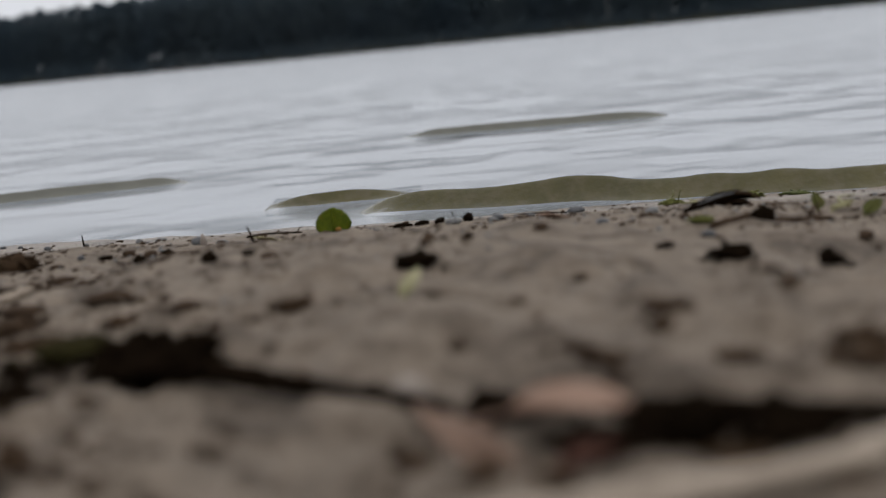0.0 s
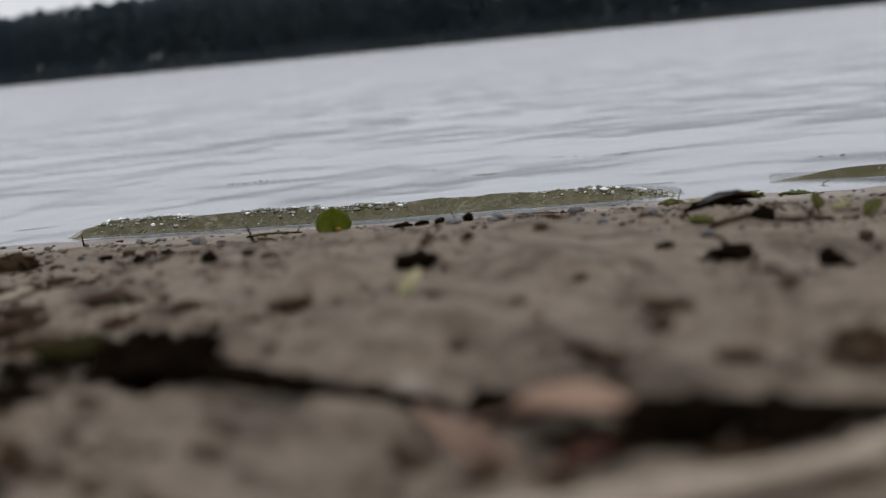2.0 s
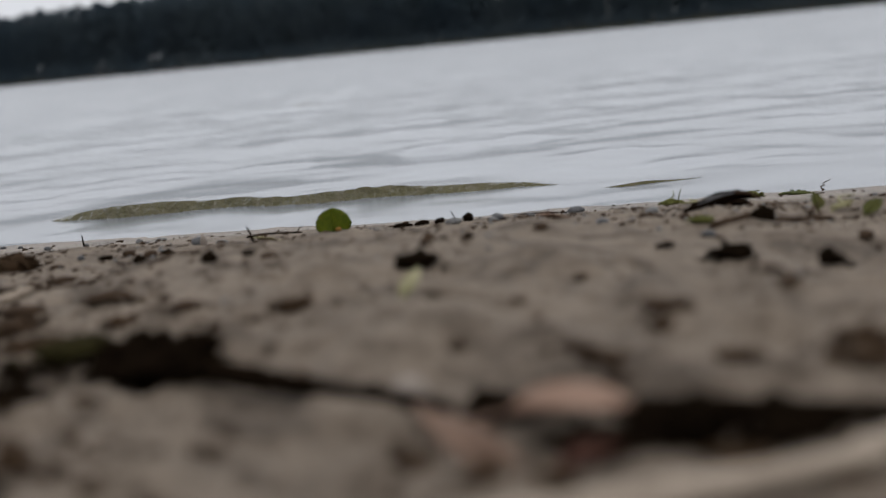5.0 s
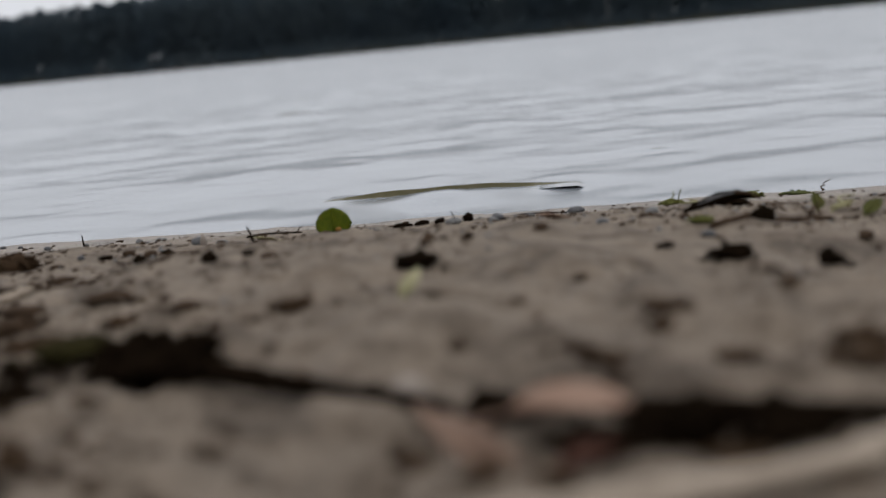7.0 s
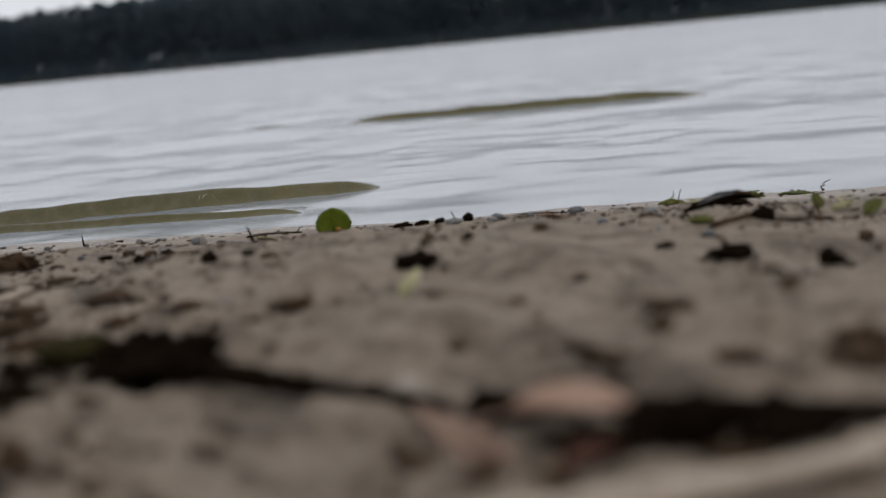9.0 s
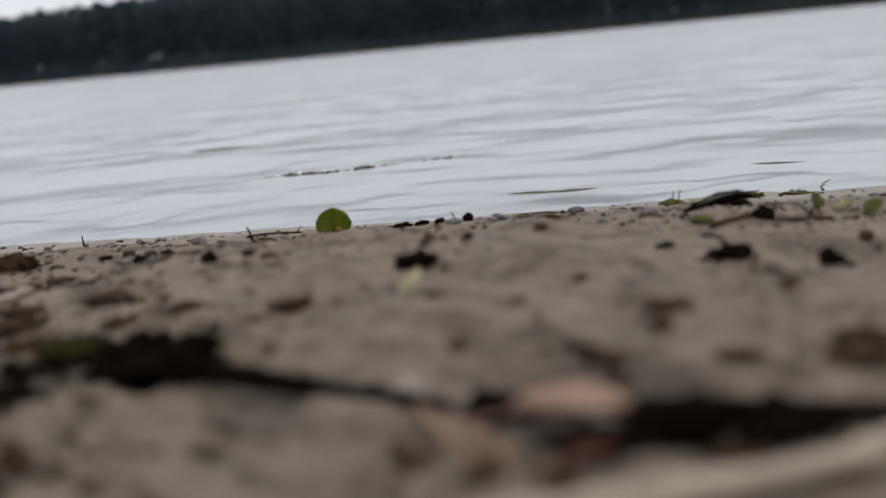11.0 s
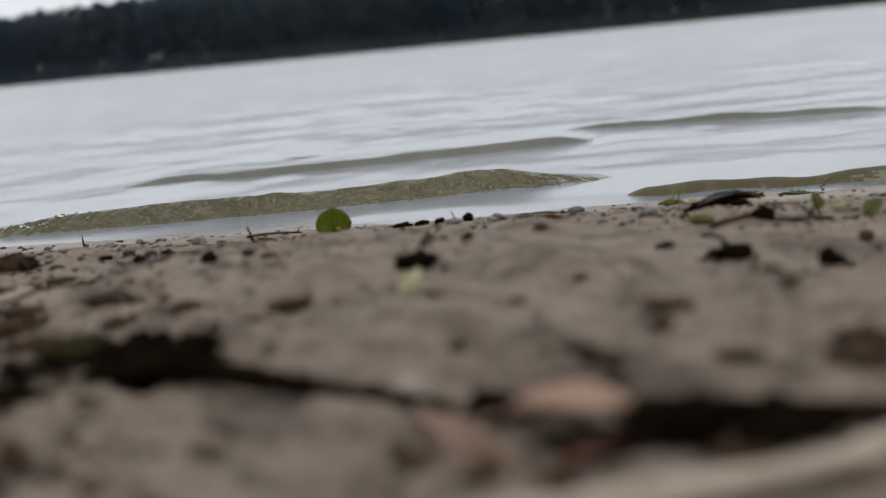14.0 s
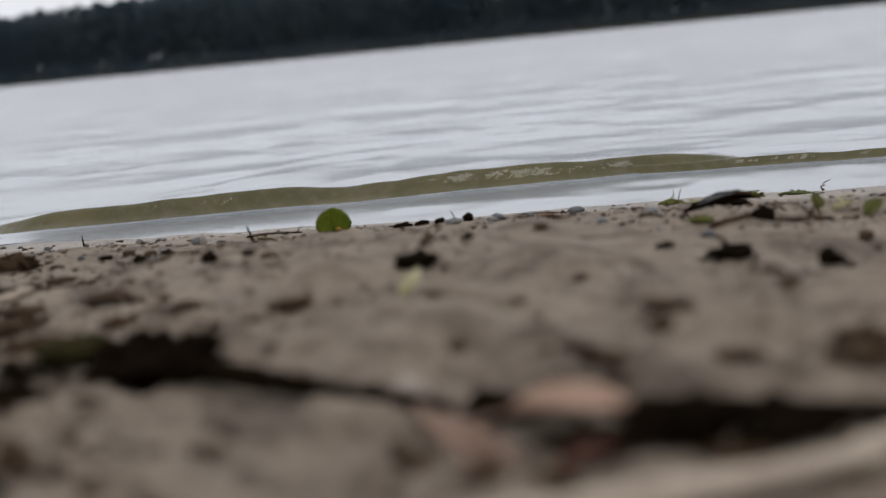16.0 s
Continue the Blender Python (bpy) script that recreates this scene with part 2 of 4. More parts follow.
def ground():
    side = far_lines(1.3, 900, 34)
    xs = np.concatenate([-side[::-1], spread([(-1.2, -0.62, 0.02), (-0.62, 0.62, 0.0042), (0.62, 1.2, 0.02)]), side])
    ys = np.concatenate([-far_lines(0.6, 900, 22)[::-1], spread([(-0.5, 0.25, 0.05), (0.25, 1.3, 0.0042), (1.3, 2.0, 0.0075), (2.0, 4.0, 0.1)]),
                         far_lines(4.2, 355, 30), spread([(358, 380, 1.0)]), far_lines(385, 1500, 14)])
    tagged(fast_sheet("ground", xs, ys, sand_z, SAND), "damp grey-brown beach sand with dark plant crumbs", "ground", kind="structure")


SPEED = 0.5  # the run of the waves towards the beach, metres a second


def ripple_z(x, y):
    z = 0
    warp = 0.25 * vnoise(x * 0.9, y * 0.9, 21) + 0.07 * vnoise(x * 3.1, y * 1.6, 22)
    for length, lean, size, seed in ((0.95, -0.10, 0.0054, 31), (0.56, 0.18, 0.0036, 32), (0.33, -0.20, 0.0030, 33), (0.19, 0.22, 0.0017, 34)):
        ph = 2 * math.pi * ((y + lean * x + warp) / length)
        crest = np.sin(ph) + 0.22 * np.sin(2 * ph)
        group = np.clip(-0.55 + 2.0 * vnoise(x * 3.0 / length, y * 0.9 / length, seed), 0, 1.3)
        z = z + size * crest * group
    fade = 1 - smooth(28, 60, y)
    return z * fade - 0.004


def lake():
    side = far_lines(5.4, 700, 26)
    xs = np.concatenate([-side[::-1], spread([(-5.2, -1.6, 0.09), (-1.6, 1.6, 0.028), (1.6, 5.2, 0.09)]), side])
    ys = np.concatenate([spread([(0.9, 12.5, 0.026), (12.5, 24, 0.09)]), far_lines(24.5, 376 + SPEED * 16, 110)])
    ob = fast_sheet("water", xs, ys, ripple_z, WATER)
    return tagged(ob, "grey rippled lake water with short waves", "water", kind="structure")


# ---- waves ----
def wave(length, height, foamy, seed, mat):
    """A wavelet whose steep green side faces the beach (-y); its crest runs along x at the origin."""
    rnd = random.Random(seed)
    churned = foamy > 0.25
    n = max(24, int(length / (0.0045 if churned else 0.012)))
    s = np.linspace(-1, 1, n + 1)
    x = s * length * 0.76
    e = 0.55 * vnoise(x * 7 + seed * 3.1, x * 0 + 0.3, seed) + 0.2 * vnoise(x * 19 + seed, x * 0 + 0.7, seed)
    tail = (0.30 if length > 0.4 else 0.62) + 0.16 * rnd.random()
    h = height * (0.86 * smooth(0.04, tail, 1 - np.abs(s + 0.06 * rnd.uniform(-1, 1))) + 0.14 * np.maximum(0, 1 - s * s)) * (0.89 + 0.26 * e)
    bow = 0.03 * s * s * length + 0.020 * e
    prof = np.array(((-6.0, -0.14), (-4.6, -0.12), (-3.6, -0.09), (-2.8, -0.06), (-2.1, -0.02), (-1.5, 0.07), (-1.1, 0.23), (-0.84, 0.42), (-0.62, 0.58), (-0.42, 0.75),
                     (-0.25, 0.88), (-0.11, 0.965), (0.0, 1.0), (0.2, 0.99), (0.6, 0.93), (1.4, 0.78), (2.8, 0.54), (4.6, 0.28), (7.0, 0.04), (9.0, -0.5)))
    m = len(prof)
    gx, gk = np.meshgrid(x, np.arange(m), indexing="ij")
    a, b = np.broadcast_to(prof[:, 0], gx.shape), np.broadcast_to(prof[:, 1], gx.shape)
    side = 1 + 0.10 * vnoise(gx * 30, gx * 0 + 1.7, seed + 1) * ((gk > 5) & (gk < 12))
    gy = bow[:, None] + a * height * np.where(a < 0, 0.62, 0.8) * side
    gz = np.where(b > 0, b * h[:, None], b * height) - 0.003 - 0.02 * (np.maximum(0, np.abs(s) - 0.84)[:, None] / 0.16) ** 1.5
    if churned:
        live = ((gk > 5) & (gk < 14)) * np.clip(b * 1.6 - 0.25, 0, 1) * (h / height)[:, None] * np.clip(0.55 + vnoise(gx * 6, gx * 0, seed + 3), 0.1, 1.2)
        c = vnoise(gx * 105 + gk * 0.7, gk * 1.1, seed + 9) + 0.7 * vnoise(gx * 48 - gk * 0.4, gk * 0.6, seed + 8)
        gy = gy + foamy * height * 0.16 * c * live
        gz = gz + foamy * height * 0.15 * vnoise(gx * 95, gk * 0.9 + 7, seed + 10) * live
    verts = np.stack([gx.ravel(), gy.ravel(), gz.ravel()], 1)
    body = new("wave")
    lip = 12                                                     # the row along the crest
    # sky sheen put into the colour of back and foot; front left green
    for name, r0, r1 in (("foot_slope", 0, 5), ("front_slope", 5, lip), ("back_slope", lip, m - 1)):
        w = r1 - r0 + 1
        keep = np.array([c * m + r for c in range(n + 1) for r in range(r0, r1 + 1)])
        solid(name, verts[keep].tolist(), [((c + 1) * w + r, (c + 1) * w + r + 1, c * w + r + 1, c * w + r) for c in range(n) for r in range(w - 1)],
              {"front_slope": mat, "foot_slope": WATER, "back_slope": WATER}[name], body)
    if foamy > 0.35:
        # tumbling lumps of broken water and foam along the crest, in patches
        ball = bmesh.new()
        bmesh.ops.create_icosphere(ball, subdivisions=1, radius=1)
        bv, bf = [v.co.copy() for v in ball.verts], [[v.index for v in f.verts] for f in ball.faces]
        ball.free()
        fv, ff = [], []
        for _ in range(int(1700 * foamy * length)):
            c = int((0.05 + 0.90 * rnd.random()) * n)
            if vnoise(x[c] * 8 + seed, 4.2, seed + 5) < 0.42 - 0.62 * foamy:
                continue
            k = min(14, max(6, round(rnd.gauss(11.0, 1.8))))
            px, py, pz = verts[c * m + k]
            r = (0.0007 + 0.0030 * rnd.random() ** 2.4) * (0.7 + 0.5 * foamy)
            a, q = rnd.uniform(-0.6, 0.6), len(fv)
            wide, tall = rnd.uniform(0.9, 2.2), rnd.uniform(0.6, 1.1)
            for v in bv:
                w = 1 + 0.35 * rnd.uniform(-1, 1)
                vx, vz = v.x * r * wide * w, v.z * r * tall * w
                fv.append((px + vx * math.cos(a) - vz * math.sin(a), py + v.y * r * w, pz + vx * math.sin(a) * 0.4 + vz * math.cos(a)))
            ff.extend([[q + j for j in f] for f in bf])
        if fv:
            tagged(solid("foam", fv, ff, FOAM, body, "lumps of broken water and white foam"), kind="stuff")
    word = "breaking with white foam" if foamy > 0.4 else "rolling" if height > 0.025 else "low and smooth,"
    return tagged(body, f"olive-green wavelet {word} towards the sandy beach", "wave", "waves running in")


def wave_rows(height, keys):
    """The run of a wave: it comes in low from the lake, rises, breaks and sinks away into the sand."""
    t0, x0, y0, r0, h0 = keys[0]
    t1, x1, y1, r1, h1 = keys[-1]
    deep = -height * 1.2
    rows = []
    if t0 > 0.5:
        rows = [(0.0, pose(x0, y0 + SPEED * t0, deep, 0, 0, r0)), (t0 - 0.48, pose(x0, y0 + SPEED * 0.48, deep * 0.9, 0, 0, r0))]
    elif t0 > 0:
        rows = [(0.0, pose(x0, y0 + SPEED * t0, deep * t0 / 0.5, 0, 0, r0))]
    rows += [(t, pose(x, y, 0.9 * (h - height), 0, 0, r)) for t, x, y, r, h in keys]
    for dt, dy, z in ((0.25, 0.09, 0.5), (0.5, 0.16, 1.0)):
        if t1 + dt < 15.9:
            rows.append((t1 + dt, pose(x1, y1 - dy, deep * z, 0, 0, r1)))
    if rows[-1][0] < 16:
        rows.append((16.0, pose(x1, y1 - 0.2, deep * 1.15, 0, 0, r1)))
    return rows


# ---- the far bank ----
def leaf_cloud(rng, centres, sizes):
    """A ragged four-cornered leaf clump at each centre, turned at random."""
    n = len(centres)
    d = rng.normal(size=(n, 3)) * (1, 1, 0.7)
    d /= np.linalg.norm(d, axis=1)[:, None]
    u = np.cross(d, rng.normal(size=(n, 3)))
    u /= np.linalg.norm(u, axis=1)[:, None]
    w = np.cross(d, u)
    quad = np.zeros((n, 4, 3))
    for k, (p, q) in enumerate(((1, 0.2), (-0.1, 1), (-1, -0.2), (0.2, -0.9))):
        quad[:, k] = centres + (u * p + w * q) * (sizes * rng.uniform(0.6, 1.25, n))[:, None]
    return quad.reshape(-1, 3)


def quads(name, verts, mat):
    n = len(verts) // 4
    me = bpy.data.meshes.new(name)
    me.vertices.add(len(verts))
    me.vertices.foreach_set("co", verts.ravel())
    me.loops.add(n * 4)
    me.loops.foreach_set("vertex_index", np.arange(n * 4, dtype=np.int32))
    me.polygons.add(n)
    me.polygons.foreach_set("loop_start", np.arange(0, n * 4, 4, dtype=np.int32))
    me.polygons.foreach_set("loop_total", np.full(n, 4, dtype=np.int32))
    me.update(calc_edges=True)
    me.materials.append(mat)
    return new(name, me)


def woods():
    rng = np.random.default_rng(5)
    centres, sizes, trunks = [], [], []
    # undergrowth along the edge
    n = 16000
    x, q = rng.uniform(-170, 170, n), rng.random(n)
    y = FAR + 3.0 + 6.0 * q
    centres.append(np.stack([x, y, sand_z(x, y) + rng.uniform(0.05, 6.0, n) * (0.4 + 0.6 * q)], 1))
    sizes.append(rng.uniform(0.25, 0.6, n))
    n = 12000
    x, q = rng.uniform(-170, 170, n), rng.random(n)
    y = FAR + 0.5 + 4.5 * q
    centres.append(np.stack([x, y, sand_z(x, y) + rng.uniform(0.0, 1.3, n)], 1))
    sizes.append(rng.uniform(0.2, 0.5, n))
    for row, (dist, step, count) in enumerate(((9, 2.9, 420), (12, 2.9, 420), (15, 2.9, 360), (19, 3.0, 300), (23, 3.0, 260), (28, 3.2, 220), (34, 3.6, 200))):
        x = -170.0
        while x < 170:
            x += step * rng.uniform(0.6, 1.4)
            y = FAR + dist + rng.uniform(-1.5, 1.5)
            z = float(sand_z(x, y)) - 0.3
            h = rng.uniform(18.2, 20.4) + 1.0 * float(vnoise(x * 0.03, row, 8)) - (2.5 if row == 0 else 0) + 2.9 * float(smooth(-142, -90, x))
            fir = rng.random() < 0.35
            q = rng.random(count)
            if fir:
                q = q ** 1.3
                r = h * 0.15 * (1.03 - q) ** 0.7
                size = h * rng.uniform(0.014, 0.034, count) * (1.12 - 0.6 * q)
                low = 0.10
            else:
                q = q ** 0.9
                r = h * rng.uniform(0.15, 0.21) * np.sqrt(np.maximum(0.006, 1 - (1.9 * q - 0.85) ** 2 * 0.9))
                size = h * rng.uniform(0.014, 0.032, count)
                low = 0.22
            r = r * rng.uniform(0.45, 1.12, count)
            a = rng.uniform(0, 2 * math.pi, count)
            centres.append(np.stack([x + r * np.cos(a), y + r * np.sin(a), z + h * (low + (1 - low) * q)], 1))
            sizes.append(size)
            for s in range(3):
                p, t = s * 2.094, (s + 1) * 2.094
                trunks.extend([(x + 0.2 * math.cos(p), y + 0.2 * math.sin(p), z - 0.4), (x + 0.2 * math.cos(t), y + 0.2 * math.sin(t), z - 0.4),
                               (x + 0.04 * math.cos(t), y + 0.04 * math.sin(t), z + h * 0.96), (x + 0.04 * math.cos(p), y + 0.04 * math.sin(p), z + h * 0.96)])
    verts = np.concatenate([leaf_cloud(rng, np.concatenate(centres), np.concatenate(sizes)), np.array(trunks)])
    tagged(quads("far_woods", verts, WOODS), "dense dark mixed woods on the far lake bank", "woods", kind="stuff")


def reeds():
    rnd = random.Random(9)
    verts, faces = [], []
    for _ in range(7000):
        x = rnd.uniform(-190, 190)
        y = FAR + rnd.uniform(-2.5, 3.5)
        tall = 0.7 + 0.9 * max(0.0, min(1.0, (x + 20) / 80)) + 0.5 * float(vnoise(x * 0.08, 0, 3))
        h, w, q = tall * rnd.uniform(0.5, 1.1), rnd.uniform(0.12, 0.3), rnd.uniform(-0.3, 0.3)
        z = max(-0.2, float(sand_z(x, y)) - 0.1)
        b = len(verts)
        verts.extend([(x - w, y, z), (x + w, y + 0.1, z), (x + w * 0.5 + q, y, z + h * 0.8), (x + q * 1.4, y, z + h)])
        faces.append((b, b + 1, b + 2, b + 3))
    tagged(solid("reeds", verts, faces, REED, flat=True), "dull olive reeds along the far bank", "reeds", kind="stuff")


def birch(x, h, lean, seed):
    rnd = random.Random(seed)
    y = FAR + 5.0
    z = float(sand_z(x, y)) - 0.3
    root = tagged(new("birch_tree"), "slender birch with a pale trunk at the woods' edge", "tree", "birches on the far bank")
    root.location = (x, y, z)
    pts = [(lean * k / 7 * h + 0.15 * math.sin(k * 1.7 + seed), 0, h * k / 7) for k in range(8)]
    part("trunk", tube(pts, [0.20 * (1 - 0.12 * k) for k in range(8)], 7, 0.08, seed), BIRCH, root)
    verts, faces = [], []
    for k in range(9):
        f = rnd.uniform(0.5, 0.9)
        a = rnd.uniform(0, 6.28)
        p = Vector((lean * f * h, 0, h * f))
        q = p + Vector((math.cos(a), math.sin(a), 0.8)) * h * 0.11
        part("limb", tube([p, (p + q) / 2 + Vector((0, 0, 0.1)), q], [0.06, 0.045, 0.02], 5), BIRCH, root)
        for _ in range(24):
            c = q + Vector((rnd.gauss(0, 1), rnd.gauss(0, 1), rnd.gauss(0, 1))) * h * 0.05
            s = rnd.uniform(0.18, 0.42)
            d = Vector((rnd.gauss(0, 1), rnd.gauss(0, 1), rnd.gauss(0, 1))).normalized()
            u = d.orthogonal().normalized() * s
            w = d.cross(u) * rnd.uniform(0.5, 1)
            b = len(verts)
            verts.extend([c + u, c + w, c - u * 0.9, c - w * 0.8])
            faces.append((b, b + 1, b + 2, b + 3))
    solid("crown", verts, faces, WOODS, root, flat=True)


# ---- things on the sand ----
def on_sand(x, y, sink=0.0):
    return float(sand_z(x, y)) - sink


def stone(x, y, size, mat, label, seed, turn=0.0, name="pebble", category="stone", group="", rough=0.25):
    ob = part(name, rock(size, seed, rough), mat)
    ob.matrix_world = pose(x, y, on_sand(x, y, size[2] * 0.12), 0, 0, turn)
    return tagged(ob, label, category, group)


def leaf_blade(length, width, seed, curl=0.25, notch=0.0, wavy=0.06, tip=0.8, nl=12, nw=8, full=0.7):
    """A leaf with thickness, from its base at the origin along +y."""
    rnd = random.Random(seed)
    top = []
    for i in range(nl + 1):
        t = i / nl
        half = width / 2 * (math.sin(math.pi * min(1, t ** tip)) ** full if 0 < t < 1 else 0.04)
        for j in range(nw + 1):
            s = j / nw * 2 - 1
            x = s * half * (1 + 0.04 * rnd.uniform(-1, 1))
            y = t * length - notch * length * max(0, 1 - abs(s) * 2.4) * max(0, (t - 0.7) / 0.3) * 0.8
            z = curl * half * s * s + wavy * length * math.sin(t * 5 + s * 2 + seed) * 0.35 - 0.02 * width * (abs(s) < 0.12)
            top.append((x, y, z))
    th = 0.0007
    verts = top + [(x, y, z - th) for x, y, z in top]
    m, k = nw + 1, len(top)
    faces = []
    for i in range(nl):
        for j in range(nw):
            a = i * m + j
            faces.append((a, a + 1, a + m + 1, a + m))
            faces.append((k + a + m, k + a + m + 1, k + a + 1, k + a))
    rim = [j for j in range(m)] + [i * m + nw for i in range(1, nl + 1)] + [nl * m + j for j in range(nw - 1, -1, -1)] + [i * m for i in range(nl - 1, 0, -1)]
    for a, b in zip(rim, rim[1:] + rim[:1]):
        faces.append((b, a, k + a, k + b))
    return verts, faces


def fallen_leaf(name, x, y, length, width, mat, label, turn, rx, ry=0, seed=1, curl=0.25, lift=0.002, stalk=0.4, tip=0.8, stalk_mat=None, full=0.7):
    v, f = leaf_blade(length, width, seed, curl, tip=tip, full=full)
    root = tagged(new(name), label, "leaf")
    root.matrix_world = pose(x, y, on_sand(x, y) + lift, rx, ry, turn)
    solid("blade", v, f, mat, root)
    part("midrib", tube([(0, 0, 0.0006), (0, length * 0.5, 0.0008 + 0.0), (0, length * 0.93, 0.0006)], [0.0011, 0.0008, 0.0004], 5), stalk_mat or mat, root)
    if stalk:
        part("stalk", tube([(0, 0.001, 0), (0.002, -stalk * length * 0.5, -0.001), (0.006, -stalk * length, -0.002)], [0.0010, 0.0009, 0.0010], 5), stalk_mat or mat, root)
    return root


def twig(name, x0, y0, x1, y1, r, mat, label, seed, lift0=0.0, lift1=0.0, sprigs=0, bend=0.06, category="twig", pressed=False):
    """A stick that lies over the sand from one end to the other, with side sprigs."""
    rnd = random.Random(seed)
    n = 11
    span = math.hypot(x1 - x0, y1 - y0)
    pts = []
    for k in range(n):
        t = k / (n - 1)
        off = bend * span * (math.sin(3.1 * t + seed) * 0.6 + 0.4 * rnd.uniform(-1, 1)) * math.sin(math.pi * t) ** 0.5
        x, y = x0 + (x1 - x0) * t - off * (y1 - y0) / span, y0 + (y1 - y0) * t + off * (x1 - x0) / span
        flat = on_sand(x0, y0) * (1 - t) + on_sand(x1, y1) * t
        pts.append(Vector((x, y, ((flat + 0.005 if pressed else max(flat, on_sand(x, y))) if r > 0.003 else on_sand(x, y)) + r * 0.6 + lift0 * (1 - t) + lift1 * t)))
    base = pts[0].copy()
    pts = [p - base for p in pts]
    root = tagged(new(name), label, category)
    root.location = base
    part("stem", tube(pts, [r * (1.05 - 0.5 * k / n) * rnd.uniform(0.85, 1.15) for k in range(n)], 7, 0.12, seed), mat, root)
    if r > 0.003:
        for k in (3, 7):
            part("knot", rock((r * 1.25, r * 1.15, r * 1.1), seed + k, 0.4), mat, root).location = pts[k] - Vector((0, 0, r * 0.6))
    for _ in range(sprigs):
        k = rnd.randrange(2, n - 1)
        d = Vector((rnd.uniform(-1, 1), rnd.uniform(-0.6, 0.6), rnd.uniform(0.1, 0.9))).normalized() * span * rnd.uniform(0.12, 0.25)
        part("sprig", tube([pts[k], pts[k] + d * 0.55 + Vector((0, 0, 0.002)), pts[k] + d], [r * 0.5, r * 0.4, r * 0.25], 5, 0.1, seed), mat, root)
    return root


def litter(name, x, y, sx, sy, h, mat, label, seed, bits=26, category="plant litter"):
    """A rotting tuft: crumpled scraps and short stalks over a crumbly core."""
    rnd = random.Random(seed)
    root = tagged(new(name), label, category)
    z = on_sand(x, y)
    root.location = (x, y, z)
    part("core", rock((sx * 0.72, sy * 0.72, h * 0.50), seed, 0.6, 3), mat, root)
    for _ in range(bits):
        px, py = rnd.gauss(0, 0.42) * sx, rnd.gauss(0, 0.42) * sy
        pz = float(sand_z(x + px, y + py)) - z + rnd.uniform(0.0, 0.7) * h * max(0.1, 1 - (px / sx) ** 2)
        v, f = leaf_blade(rnd.uniform(0.35, 0.75) * h * 1.4, rnd.uniform(0.25, 0.55) * h, rnd.randrange(99), 0.8, wavy=0.2, nl=5, nw=3)
        scrap = solid("scrap", v, f, mat, root)
        scrap.matrix_basis = pose(px, py, pz, rnd.uniform(-40, 40), rnd.uniform(-40, 40), rnd.uniform(0, 360))
    for _ in range(3):
        a = rnd.uniform(0, 6.28)
        d = Vector((math.cos(a) * sx * 0.7, math.sin(a) * sy * 0.6, h * rnd.uniform(0.1, 0.5)))
        part("stalk", tube([Vector((0, 0, h * 0.2)), d * 0.6 + Vector((0, 0, h * 0.2)), d], [h * 0.07, h * 0.05, h * 0.03], 5, 0.1, seed), mat, root)
    return root


